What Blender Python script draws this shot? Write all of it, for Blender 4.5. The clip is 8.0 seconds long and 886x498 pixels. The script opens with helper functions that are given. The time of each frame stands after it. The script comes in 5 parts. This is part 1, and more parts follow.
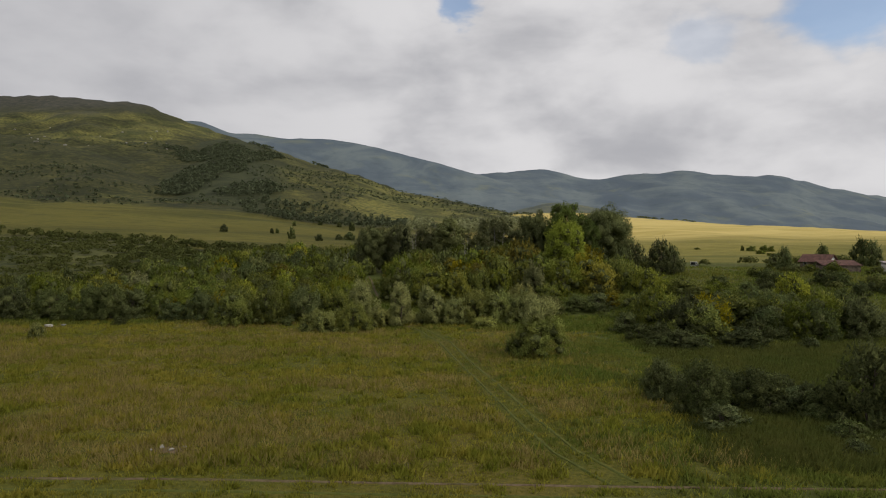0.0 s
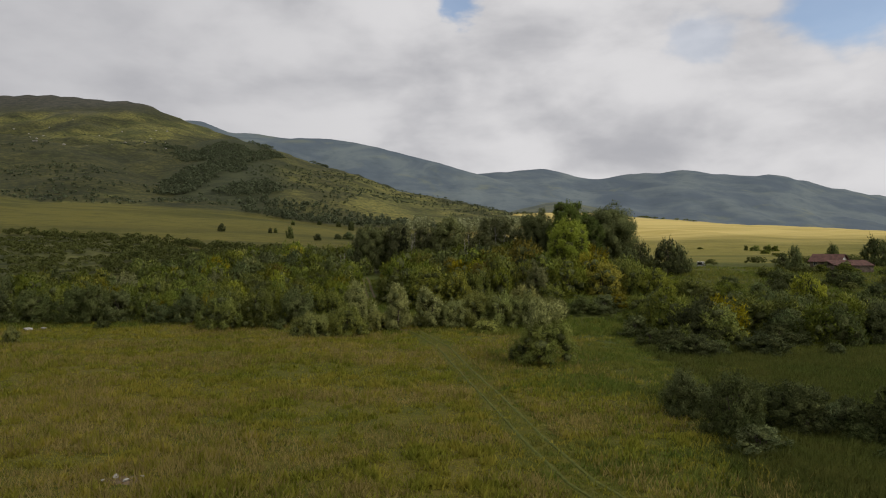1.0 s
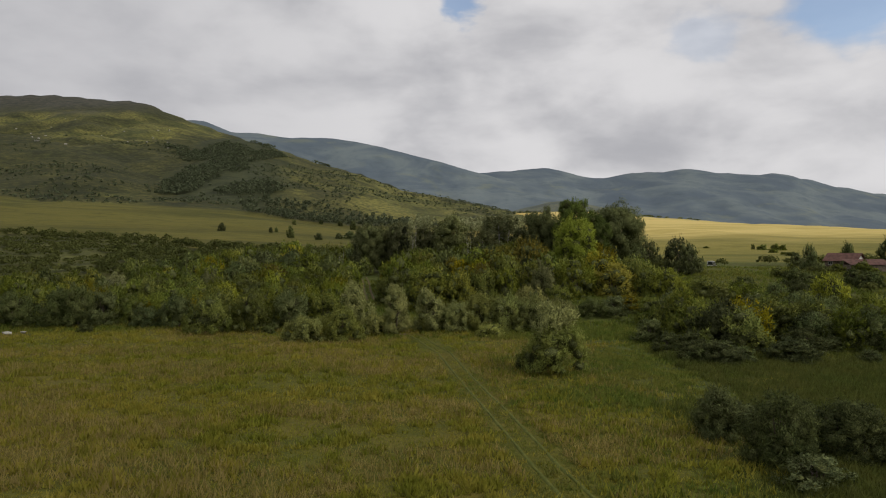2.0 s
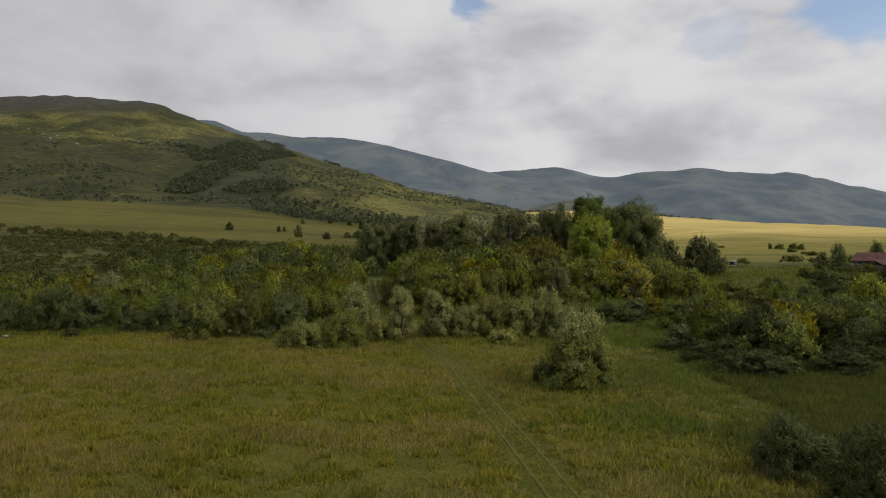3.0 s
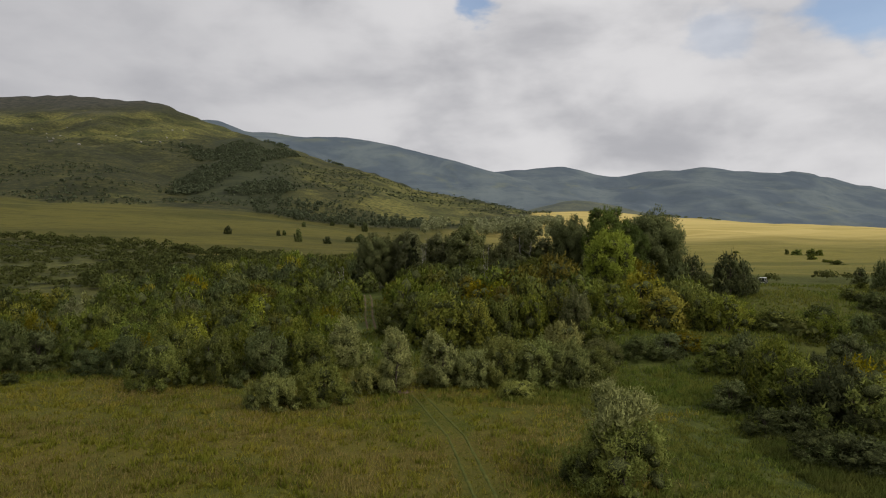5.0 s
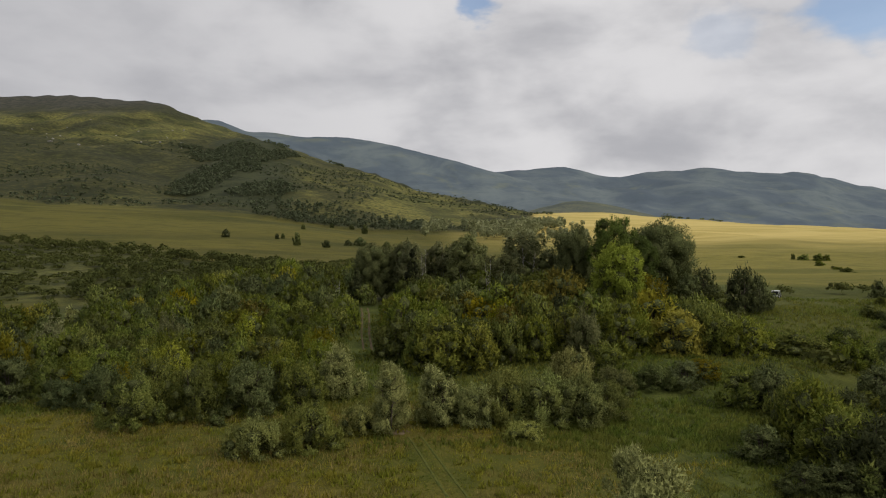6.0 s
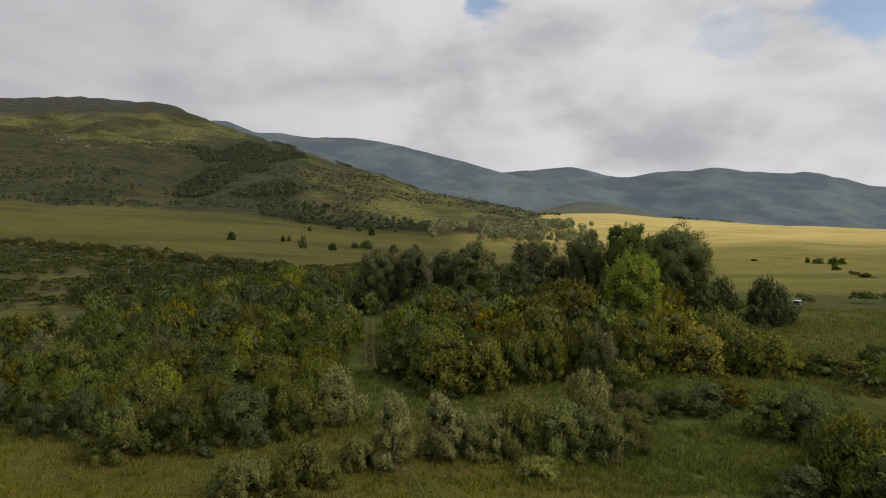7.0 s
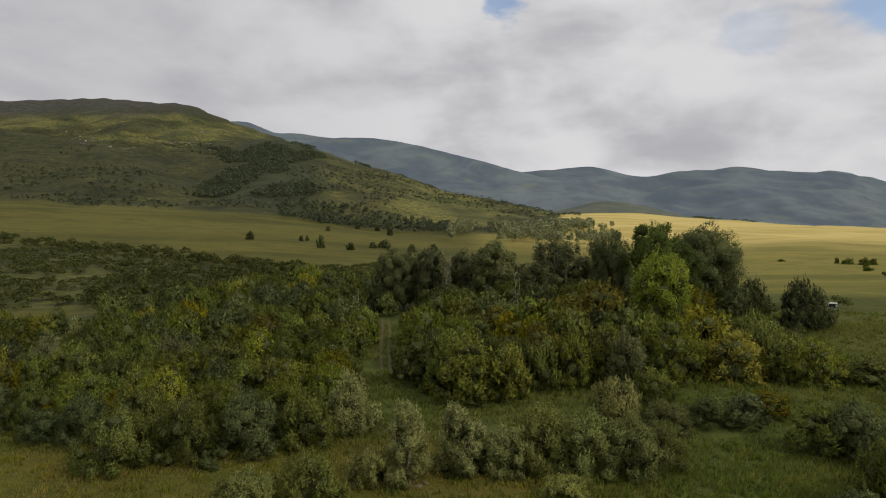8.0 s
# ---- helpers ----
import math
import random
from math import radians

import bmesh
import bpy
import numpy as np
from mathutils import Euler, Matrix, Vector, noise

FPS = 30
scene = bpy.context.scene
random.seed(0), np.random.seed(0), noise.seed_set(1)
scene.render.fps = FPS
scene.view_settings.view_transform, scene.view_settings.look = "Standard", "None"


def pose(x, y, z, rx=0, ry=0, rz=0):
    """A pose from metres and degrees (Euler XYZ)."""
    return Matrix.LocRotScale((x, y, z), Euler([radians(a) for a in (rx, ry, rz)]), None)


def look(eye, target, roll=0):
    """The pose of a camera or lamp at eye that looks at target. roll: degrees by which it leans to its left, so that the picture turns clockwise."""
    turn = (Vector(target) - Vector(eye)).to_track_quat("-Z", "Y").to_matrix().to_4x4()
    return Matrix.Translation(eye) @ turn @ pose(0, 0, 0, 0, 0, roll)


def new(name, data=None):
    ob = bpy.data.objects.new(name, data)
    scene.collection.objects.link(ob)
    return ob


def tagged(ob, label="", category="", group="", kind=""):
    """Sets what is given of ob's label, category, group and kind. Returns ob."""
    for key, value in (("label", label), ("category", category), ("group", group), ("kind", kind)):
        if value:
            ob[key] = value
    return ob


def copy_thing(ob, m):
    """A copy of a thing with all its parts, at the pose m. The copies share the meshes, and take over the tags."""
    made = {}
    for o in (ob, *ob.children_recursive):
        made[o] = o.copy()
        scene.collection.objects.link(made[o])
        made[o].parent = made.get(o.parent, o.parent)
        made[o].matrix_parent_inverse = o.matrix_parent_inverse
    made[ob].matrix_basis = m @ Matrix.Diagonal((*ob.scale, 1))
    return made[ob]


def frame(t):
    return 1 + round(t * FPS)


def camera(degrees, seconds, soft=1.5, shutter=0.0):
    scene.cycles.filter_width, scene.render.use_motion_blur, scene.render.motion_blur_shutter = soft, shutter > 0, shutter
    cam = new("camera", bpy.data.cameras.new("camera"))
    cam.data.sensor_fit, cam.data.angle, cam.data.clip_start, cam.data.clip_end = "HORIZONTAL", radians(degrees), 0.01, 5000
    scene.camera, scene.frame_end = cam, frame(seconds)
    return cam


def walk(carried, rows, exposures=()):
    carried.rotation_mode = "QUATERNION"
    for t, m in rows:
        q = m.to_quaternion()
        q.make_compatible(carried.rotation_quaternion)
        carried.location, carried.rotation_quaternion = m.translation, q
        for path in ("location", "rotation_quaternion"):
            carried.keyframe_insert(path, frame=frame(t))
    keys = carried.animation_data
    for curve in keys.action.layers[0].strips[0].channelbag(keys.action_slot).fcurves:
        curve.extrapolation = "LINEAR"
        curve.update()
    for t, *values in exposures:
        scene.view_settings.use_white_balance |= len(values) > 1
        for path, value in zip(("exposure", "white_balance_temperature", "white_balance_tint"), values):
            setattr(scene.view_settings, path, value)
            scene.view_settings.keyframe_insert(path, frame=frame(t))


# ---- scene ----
cam = camera(68.1, 8.0, soft=1.05)
METRES, EYE, TILT, LEAN, TURN = 50.0, 12.1, 0.0, 0.0, 0.0
ROWS = [
    (0.0, 0.0, 0.0, 0.0, 0.0, 0.0, 0.0),
    (0.5, 0.0012, 0.0476, -0.0003, 0.01, -0.01, 0.01),
    (1.0, 0.0029, 0.106, -0.0009, 0.01, -0.02, 0.01),
    (1.5, 0.0047, 0.1614, -0.001, 0.02, -0.04, 0.04),
    (3.0, 0.0083, 0.3605, -0.0033, 1.1, -0.12, 0.06),
    (3.5, 0.0081, 0.4375, 0.0013, 1.4, -0.13, 0.04),
    (4.0, 0.0088, 0.5126, 0.0217, 1.47, -0.15, 0.04),
    (4.5, 0.009, 0.5785, 0.0481, 1.48, -0.17, 0.07),
    (6.0, 0.0077, 0.7681, 0.1319, 1.56, -0.2, 0.02),
    (6.5, 0.0073, 0.8269, 0.1555, 1.81, -0.18, 0.03),
    (7.0, 0.0067, 0.8761, 0.166, 2.22, -0.18, 0.01),
    (7.5, 0.0059, 0.9279, 0.167, 2.49, -0.18, -0.01),
    (8.0, 0.0045, 0.9685, 0.1655, 3.86, -0.19, -0.03),
]
walk(cam, [(t, pose(0, 0, EYE, TILT, LEAN, TURN) @ pose(METRES * x, METRES * y, METRES * z, 90 + pitch, roll, yaw)) for t, x, y, z, yaw, pitch, roll in ROWS])

# ---- light ----
SUN_DIR = Vector((0.80, -0.38, 0.78)).normalized()
sun = new("sun", bpy.data.lights.new("sun", "SUN"))
sun.data.energy, sun.data.angle, sun.data.color = 1.5, radians(12), (1.0, 0.93, 0.80)
sun.matrix_world = look((300, -150, 300), Vector((300, -150, 300)) - SUN_DIR)


class Nodes:
    """Short way to write node trees."""

    def __init__(self, tree):
        self.tree = tree
        tree.nodes.clear()

    def add(self, kind, **props):
        n = self.tree.nodes.new(kind)
        for key, value in props.items():
            if key == "operation":
                n.operation = value
            elif key == "data_type":
                n.data_type = value
            elif key == "blend_type":
                n.blend_type = value
        return n

    def put(self, socket, value):
        if isinstance(value, bpy.types.NodeSocket):
            self.tree.links.new(value, socket)
        else:
            socket.default_value = value

    def math(self, op, a, b=0.0, c=0.0):
        n = self.add("ShaderNodeMath", operation=op)
        for i, v in enumerate((a, b, c)):
            self.put(n.inputs[i], v)
        return n.outputs[0]

    def mix(self, fac, a, b, blend="MIX"):
        n = self.add("ShaderNodeMix", data_type="RGBA", blend_type=blend)
        self.put(n.inputs[0], fac)
        self.put(n.inputs[6], a if isinstance(a, bpy.types.NodeSocket) else (*a, 1))
        self.put(n.inputs[7], b if isinstance(b, bpy.types.NodeSocket) else (*b, 1))
        return n.outputs[2]

    def noise(self, vec, scale, detail=3.0, rough=0.55, distort=0.0):
        n = self.add("ShaderNodeTexNoise")
        self.put(n.inputs["Vector"], vec)
        n.inputs["Scale"].default_value, n.inputs["Detail"].default_value = scale, detail
        n.inputs["Roughness"].default_value, n.inputs["Distortion"].default_value = rough, distort
        return n.outputs[0]

    def ramp(self, fac, lo, hi, out_lo=0.0, out_hi=1.0):
        n = self.add("ShaderNodeMapRange")
        n.interpolation_type = "SMOOTHSTEP"
        for i, v in enumerate((fac, lo, hi, out_lo, out_hi)):
            self.put(n.inputs[i], v)
        return n.outputs[0]

    def scaled(self, vec, x, y, z, ox=0.0, oy=0.0, oz=0.0):
        n = self.add("ShaderNodeMapping")
        self.put(n.inputs[0], vec)
        n.inputs[1].default_value = (ox, oy, oz)
        n.inputs[3].default_value = (x, y, z)
        return n.outputs[0]

    def attr(self, name):
        n = self.add("ShaderNodeAttribute")
        n.attribute_name = name
        return n.outputs["Fac"]


def build_world():
    world = bpy.data.worlds.new("sky")
    scene.world = world
    world.use_nodes = True
    n = Nodes(world.node_tree)
    direction = n.add("ShaderNodeTexCoord").outputs["Generated"]
    sep = n.add("ShaderNodeSeparateXYZ")
    n.put(sep.inputs[0], direction)
    big = n.noise(n.scaled(direction, 1.0, 1.0, 1.9, 0.35, 0.2, 0.1), 2.6, 4, 0.5, 0.3)
    puff = n.noise(n.scaled(direction, 1.0, 1.0, 2.2, 5.6, 2.2, 0.3), 5.0, 5, 0.50, 0.2)
    fine = n.noise(n.scaled(direction, 1.0, 1.0, 2.0, 8.3, 0.4, 0.7), 16.0, 4, 0.52, 0.1)
    tone = n.math("ADD", n.math("MULTIPLY", big, 0.44), n.math("MULTIPLY", puff, 0.48))
    tone = n.math("ADD", tone, n.math("MULTIPLY", fine, 0.12))
    above = n.noise(n.scaled(direction, 1.0, 1.0, 2.2, 5.6, 2.2, 0.42), 5.0, 5, 0.50, 0.2)
    tone = n.math("ADD", tone, n.math("MULTIPLY", n.math("SUBTRACT", puff, above), 0.20))
    tone = n.ramp(tone, 0.33, 0.66)
    tone = n.math("MULTIPLY", tone, n.ramp(sep.outputs[0], 0.05, -0.55, 1.0, 0.50))
    cloud = n.mix(tone, (0.43, 0.43, 0.455), (0.70, 0.69, 0.70))
    sky = n.add("ShaderNodeTexSky")
    sky.sky_type, sky.sun_disc = "NISHITA", False
    sky.sun_elevation = math.asin(SUN_DIR.z)
    sky.sun_rotation = math.atan2(SUN_DIR.x, SUN_DIR.y)
    # two gaps in the cloud deck where the blue shows
    gaps = None
    for gx, gy, gz, wide, deep in ((0.0089, 0.9380, 0.353, 0.044, 1.0), (0.505, 0.808, 0.303, 0.085, 1.0), (0.344, 0.895, 0.286, 0.05, 0.3)):
        away = n.add("ShaderNodeVectorMath", operation="DISTANCE")
        n.put(away.inputs[0], direction)
        away.inputs[1].default_value = (gx, gy, gz)
        ragged = n.math("ADD", n.math("MULTIPLY", n.math("SUBTRACT", puff, 0.5), 0.16), n.math("MULTIPLY", n.math("SUBTRACT", fine, 0.5), 0.08))
        g = n.ramp(n.math("ADD", away.outputs["Value"], ragged), wide * 0.4, wide, deep, 0.0)
        gaps = g if gaps is None else n.math("MAXIMUM", gaps, g)
    blue = n.add("ShaderNodeBackground")
    n.put(blue.inputs[0], sky.outputs[0])
    blue.inputs[1].default_value = 0.15
    grey = n.add("ShaderNodeBackground")
    n.put(grey.inputs[0], cloud)
    grey.inputs[1].default_value = 1.0
    both = n.add("ShaderNodeMixShader")
    n.put(both.inputs[0], n.math("MULTIPLY", gaps, 0.8))
    n.put(both.inputs[1], grey.outputs[0])
    n.put(both.inputs[2], blue.outputs[0])
    n.put(n.add("ShaderNodeOutputWorld").inputs[0], both.outputs[0])


build_world()


# ---- materials ----
def material(name):
    m = bpy.data.materials.new(name)
    m.use_nodes = True
    return m, Nodes(m.node_tree)


def finish(n, colour, rough=0.9, bump=None, strength=0.4, dist=0.1, through_light=0.0, metal=0.0, spec=0.25):
    p = n.add("ShaderNodeBsdfPrincipled")
    n.put(p.inputs["Base Color"], colour if isinstance(colour, bpy.types.NodeSocket) else (*colour, 1))
    n.put(p.inputs["Roughness"], rough)
    p.inputs["Metallic"].default_value = metal
    p.inputs["Specular IOR Level"].default_value = spec
    if bump is not None:
        b = n.add("ShaderNodeBump")
        b.inputs["Strength"].default_value, b.inputs["Distance"].default_value = strength, dist
        n.put(b.inputs["Height"], bump)
        n.put(p.inputs["Normal"], b.outputs[0])
    last = p.outputs[0]
    if through_light:
        t = n.add("ShaderNodeBsdfTranslucent")
        n.put(t.inputs[0], colour if isinstance(colour, bpy.types.NodeSocket) else (*colour, 1))
        s = n.add("ShaderNodeMixShader")
        s.inputs[0].default_value = through_light
        n.put(s.inputs[1], last)
        n.put(s.inputs[2], t.outputs[0])
        last = s.outputs[0]
    n.put(n.add("ShaderNodeOutputMaterial").inputs[0], last)


def leaf_material(name, dark, light, tip, spread=0.5, lively=1.0):
    """Foliage: each leaf spray, clump and plant has its own tone."""
    swing = 1.0 if lively == 1.0 else 0.0
    m, n = material(name)
    isle = n.add("ShaderNodeNewGeometry").outputs["Random Per Island"]
    one = n.add("ShaderNodeObjectInfo").outputs["Random"]
    pos = n.add("ShaderNodeNewGeometry").outputs["Position"]
    patch = n.ramp(n.noise(pos, 0.45, 3), 0.35, 0.65)
    c = n.mix(n.ramp(isle, 0, 1), tuple((1 - 0.12 * lively) * v for v in dark), tuple((1 + 0.10 * lively) * v for v in light))
    c = n.mix(n.math("MULTIPLY", patch, n.math("MULTIPLY", one, spread)), c, tip)
    # dark grain painted in for the shaded gaps between leaves
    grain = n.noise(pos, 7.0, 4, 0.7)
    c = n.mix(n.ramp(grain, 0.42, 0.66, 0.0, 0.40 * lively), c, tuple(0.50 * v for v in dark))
    hsv = n.add("ShaderNodeHueSaturation")
    n.put(hsv.inputs["Hue"], n.ramp(one, 0, 1, 0.5 - 0.014 * swing, 0.5 + 0.012 * swing))
    n.put(hsv.inputs["Saturation"], n.ramp(n.math("FRACT", n.math("MULTIPLY", one, 3.77)), 0, 1, 1 - 0.05 * swing, 1 + 0.10 * swing))
    n.put(hsv.inputs["Value"], n.ramp(n.math("FRACT", n.math("MULTIPLY", one, 7.31)), 0, 1, 1 - 0.38 * swing, 1 + 0.26 * swing))
    n.put(hsv.inputs["Color"], c)
    finish(n, hsv.outputs[0], 0.8, grain, 0.6, 0.12, through_light=0.38, spec=0.04)
    return m


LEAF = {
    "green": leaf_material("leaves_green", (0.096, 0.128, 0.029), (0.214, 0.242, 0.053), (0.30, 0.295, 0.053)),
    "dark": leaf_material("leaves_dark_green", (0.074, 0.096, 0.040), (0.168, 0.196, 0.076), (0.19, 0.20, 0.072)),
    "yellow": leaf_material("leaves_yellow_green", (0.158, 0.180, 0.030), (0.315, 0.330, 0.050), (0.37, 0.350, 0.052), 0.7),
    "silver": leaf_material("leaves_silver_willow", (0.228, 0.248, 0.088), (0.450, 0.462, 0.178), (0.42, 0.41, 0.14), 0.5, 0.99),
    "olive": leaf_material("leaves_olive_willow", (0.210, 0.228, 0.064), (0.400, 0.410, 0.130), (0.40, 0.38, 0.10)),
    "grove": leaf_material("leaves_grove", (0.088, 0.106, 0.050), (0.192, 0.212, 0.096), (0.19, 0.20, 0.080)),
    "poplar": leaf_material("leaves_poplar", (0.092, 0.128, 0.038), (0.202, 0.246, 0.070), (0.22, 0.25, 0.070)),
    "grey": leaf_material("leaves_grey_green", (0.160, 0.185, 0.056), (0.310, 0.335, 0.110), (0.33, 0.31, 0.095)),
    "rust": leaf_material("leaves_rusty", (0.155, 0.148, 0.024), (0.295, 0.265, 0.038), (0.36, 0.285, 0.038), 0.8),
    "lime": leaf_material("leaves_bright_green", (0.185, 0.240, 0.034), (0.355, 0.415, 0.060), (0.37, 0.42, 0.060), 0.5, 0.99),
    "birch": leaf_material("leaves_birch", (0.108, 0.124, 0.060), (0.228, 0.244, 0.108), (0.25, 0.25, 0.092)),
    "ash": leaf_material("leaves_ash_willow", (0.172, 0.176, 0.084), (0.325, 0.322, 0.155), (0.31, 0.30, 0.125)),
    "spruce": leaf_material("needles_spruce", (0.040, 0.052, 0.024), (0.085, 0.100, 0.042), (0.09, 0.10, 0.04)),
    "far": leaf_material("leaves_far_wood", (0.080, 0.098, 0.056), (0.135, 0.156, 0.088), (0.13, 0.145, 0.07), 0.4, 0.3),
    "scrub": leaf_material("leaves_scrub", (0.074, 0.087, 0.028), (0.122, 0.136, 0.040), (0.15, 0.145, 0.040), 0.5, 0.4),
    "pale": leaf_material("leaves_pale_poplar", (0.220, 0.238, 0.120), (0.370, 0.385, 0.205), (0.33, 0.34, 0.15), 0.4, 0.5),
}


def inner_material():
    """Twigs and old leaves inside a crown, coloured dark to stand for its inner shade."""
    m, n = material("shaded_inner_twigs")
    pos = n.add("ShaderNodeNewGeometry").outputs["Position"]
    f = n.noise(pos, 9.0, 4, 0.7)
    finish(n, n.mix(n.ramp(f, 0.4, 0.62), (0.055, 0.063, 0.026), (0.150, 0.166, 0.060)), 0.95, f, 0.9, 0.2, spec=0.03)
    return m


INNER = inner_material()


def bark_material(name, a, b):
    m, n = material(name)
    pos = n.add("ShaderNodeTexCoord").outputs["Object"]
    f = n.noise(n.scaled(pos, 14, 14, 3), 1.0, 4)
    finish(n, n.mix(n.ramp(f, 0.4, 0.6), a, b), 0.9, f, 0.5, 0.03)
    return m


BARK = bark_material("bark_brown", (0.05, 0.04, 0.03), (0.13, 0.105, 0.08))
BIRCH_BARK = bark_material("bark_pale", (0.12, 0.11, 0.10), (0.52, 0.50, 0.46))


def ground_material():
    m, n = material("land")
    pos = n.add("ShaderNodeNewGeometry").outputs["Position"]
    wide = n.noise(pos, 0.045, 4)
    mid = n.noise(pos, 0.35, 4)
    fine = n.noise(pos, 3.5, 4, 0.65)
    # rough meadow: green and dry ochre patches
    grass = n.mix(n.ramp(mid, 0.35, 0.65), (0.088, 0.094, 0.015), (0.135, 0.124, 0.022))
    grass = n.mix(n.ramp(wide, 0.42, 0.62, 0, 0.7), grass, (0.160, 0.120, 0.028))
    grass = n.mix(n.ramp(fine, 0.35, 0.7, 0, 0.6), grass, (0.035, 0.042, 0.010))
    # lush low herbs between the shrubs
    lush = n.mix(n.ramp(mid, 0.35, 0.65), (0.064, 0.082, 0.018), (0.112, 0.128, 0.029))
    lush = n.mix(n.ramp(fine, 0.35, 0.7, 0, 0.6), lush, (0.024, 0.032, 0.010))
    c = n.mix(n.attr("lush"), grass, lush)
    # mown meadow on the slope
    streak = n.noise(n.scaled(pos, 0.010, 0.028, 0.03), 1.0, 4, 0.6, 0.8)
    hay = n.mix(n.ramp(streak, 0.3, 0.7), (0.062, 0.066, 0.015), (0.112, 0.100, 0.022))
    swell = n.noise(n.scaled(pos, 0.004, 0.011, 0.01), 1.0, 3, 0.55, 0.4)
    hay = n.mix(n.ramp(swell, 0.42, 0.62, 0, 0.7), hay, (0.142, 0.126, 0.027))
    tuft = n.noise(n.scaled(pos, 0.05, 0.10, 0.1), 1.0, 5, 0.7, 0.3)
    hay = n.mix(n.ramp(tuft, 0.45, 0.68, 0, 0.55), hay, (0.046, 0.052, 0.013))
    c = n.mix(n.attr("hay"), c, hay)
    # ripe field, with the sun patch on its far part painted into the straw colour
    band = n.noise(n.scaled(pos, 0.003, 0.012, 0.02), 1.0, 4, 0.55, 1.0)
    furrow = n.noise(n.scaled(pos, 0.02, 0.25, 0.1), 1.0, 3)
    young = n.mix(n.ramp(band, 0.4, 0.6), (0.138, 0.132, 0.030), (0.225, 0.196, 0.045))
    ripe = n.mix(n.ramp(band, 0.3, 0.7), (0.44, 0.345, 0.100), (0.63, 0.50, 0.18))
    ripe = n.mix(n.ramp(furrow, 0.4, 0.7, 0, 0.25), ripe, (0.30, 0.24, 0.06))
    tuss = n.noise(n.scaled(pos, 0.07, 0.22, 0.2), 1.0, 4, 0.65, 0.5)
    young = n.mix(n.ramp(tuss, 0.44, 0.66, 0, 0.6), young, (0.088, 0.090, 0.022))
    crop = n.mix(n.attr("ripe"), young, ripe)
    c = n.mix(n.attr("field"), c, crop)
    # heath of the hills, and pasture with patches of sunlight painted into its colour
    hn = n.noise(pos, 0.006, 5, 0.6, 0.5)
    hf = n.noise(pos, 0.035, 5, 0.65)
    heath = n.mix(n.ramp(hn, 0.38, 0.62), (0.030, 0.034, 0.014), (0.066, 0.066, 0.024))
    heath = n.mix(n.ramp(hf, 0.47, 0.66, 0, 0.85), heath, (0.022, 0.028, 0.014))
    sunlit_pasture = n.mix(n.ramp(hn, 0.35, 0.6), (0.080, 0.090, 0.026), (0.215, 0.200, 0.054))
    sunlit_pasture = n.mix(n.ramp(hf, 0.5, 0.68, 0, 0.7), sunlit_pasture, (0.05, 0.055, 0.02))
    rag = n.math("ADD", n.math("MULTIPLY", n.math("SUBTRACT", n.noise(pos, 0.011, 5, 0.62, 0.4), 0.5), 2.2), n.attr("sunlit_pasture"))
    hill = n.mix(n.ramp(rag, 0.1, 1.0), heath, sunlit_pasture)
    grain = n.noise(pos, 0.14, 4, 0.7)
    speck = n.noise(pos, 0.055, 5, 0.72, 0.3)
    hill = n.mix(n.ramp(speck, 0.46, 0.62, 0, 0.5), hill, (0.118, 0.110, 0.036))
    hill = n.mix(n.ramp(grain, 0.43, 0.62, 0, 0.75), hill, (0.024, 0.029, 0.013))
    hill = n.mix(n.attr("wood"), hill, n.mix(n.ramp(hf, 0.4, 0.6), (0.033, 0.039, 0.018), (0.055, 0.062, 0.028)))
    hill = n.mix(n.attr("moor"), hill, n.mix(n.ramp(hf, 0.4, 0.6), (0.045, 0.047, 0.038), (0.078, 0.075, 0.055)))
    c = n.mix(n.attr("hill"), c, hill)
    # far ranges: distance haze painted into the base colour as blue-green
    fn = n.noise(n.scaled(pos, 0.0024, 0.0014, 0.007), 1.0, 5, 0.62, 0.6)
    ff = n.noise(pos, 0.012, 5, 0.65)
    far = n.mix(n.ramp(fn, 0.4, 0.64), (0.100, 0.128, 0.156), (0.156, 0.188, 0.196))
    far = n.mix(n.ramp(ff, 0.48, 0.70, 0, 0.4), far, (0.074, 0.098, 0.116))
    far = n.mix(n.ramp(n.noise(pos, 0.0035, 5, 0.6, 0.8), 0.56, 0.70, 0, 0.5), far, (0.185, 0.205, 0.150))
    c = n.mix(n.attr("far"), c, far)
    finish(n, c, 0.95, fine, 0.5, 0.25, spec=0.1)
    return m


def earth_material():
    m, n = material("bare_earth")
    pos = n.add("ShaderNodeNewGeometry").outputs["Position"]
    f = n.noise(pos, 2.5, 5, 0.65)
    w = n.noise(pos, 0.5, 3)
    c = n.mix(n.ramp(f, 0.35, 0.65), (0.098, 0.071, 0.042), (0.172, 0.130, 0.082))
    c = n.mix(n.ramp(w, 0.46, 0.64, 0, 0.7), c, (0.085, 0.085, 0.022))
    finish(n, c, 0.95, f, 0.5, 0.05, spec=0.1)
    return m


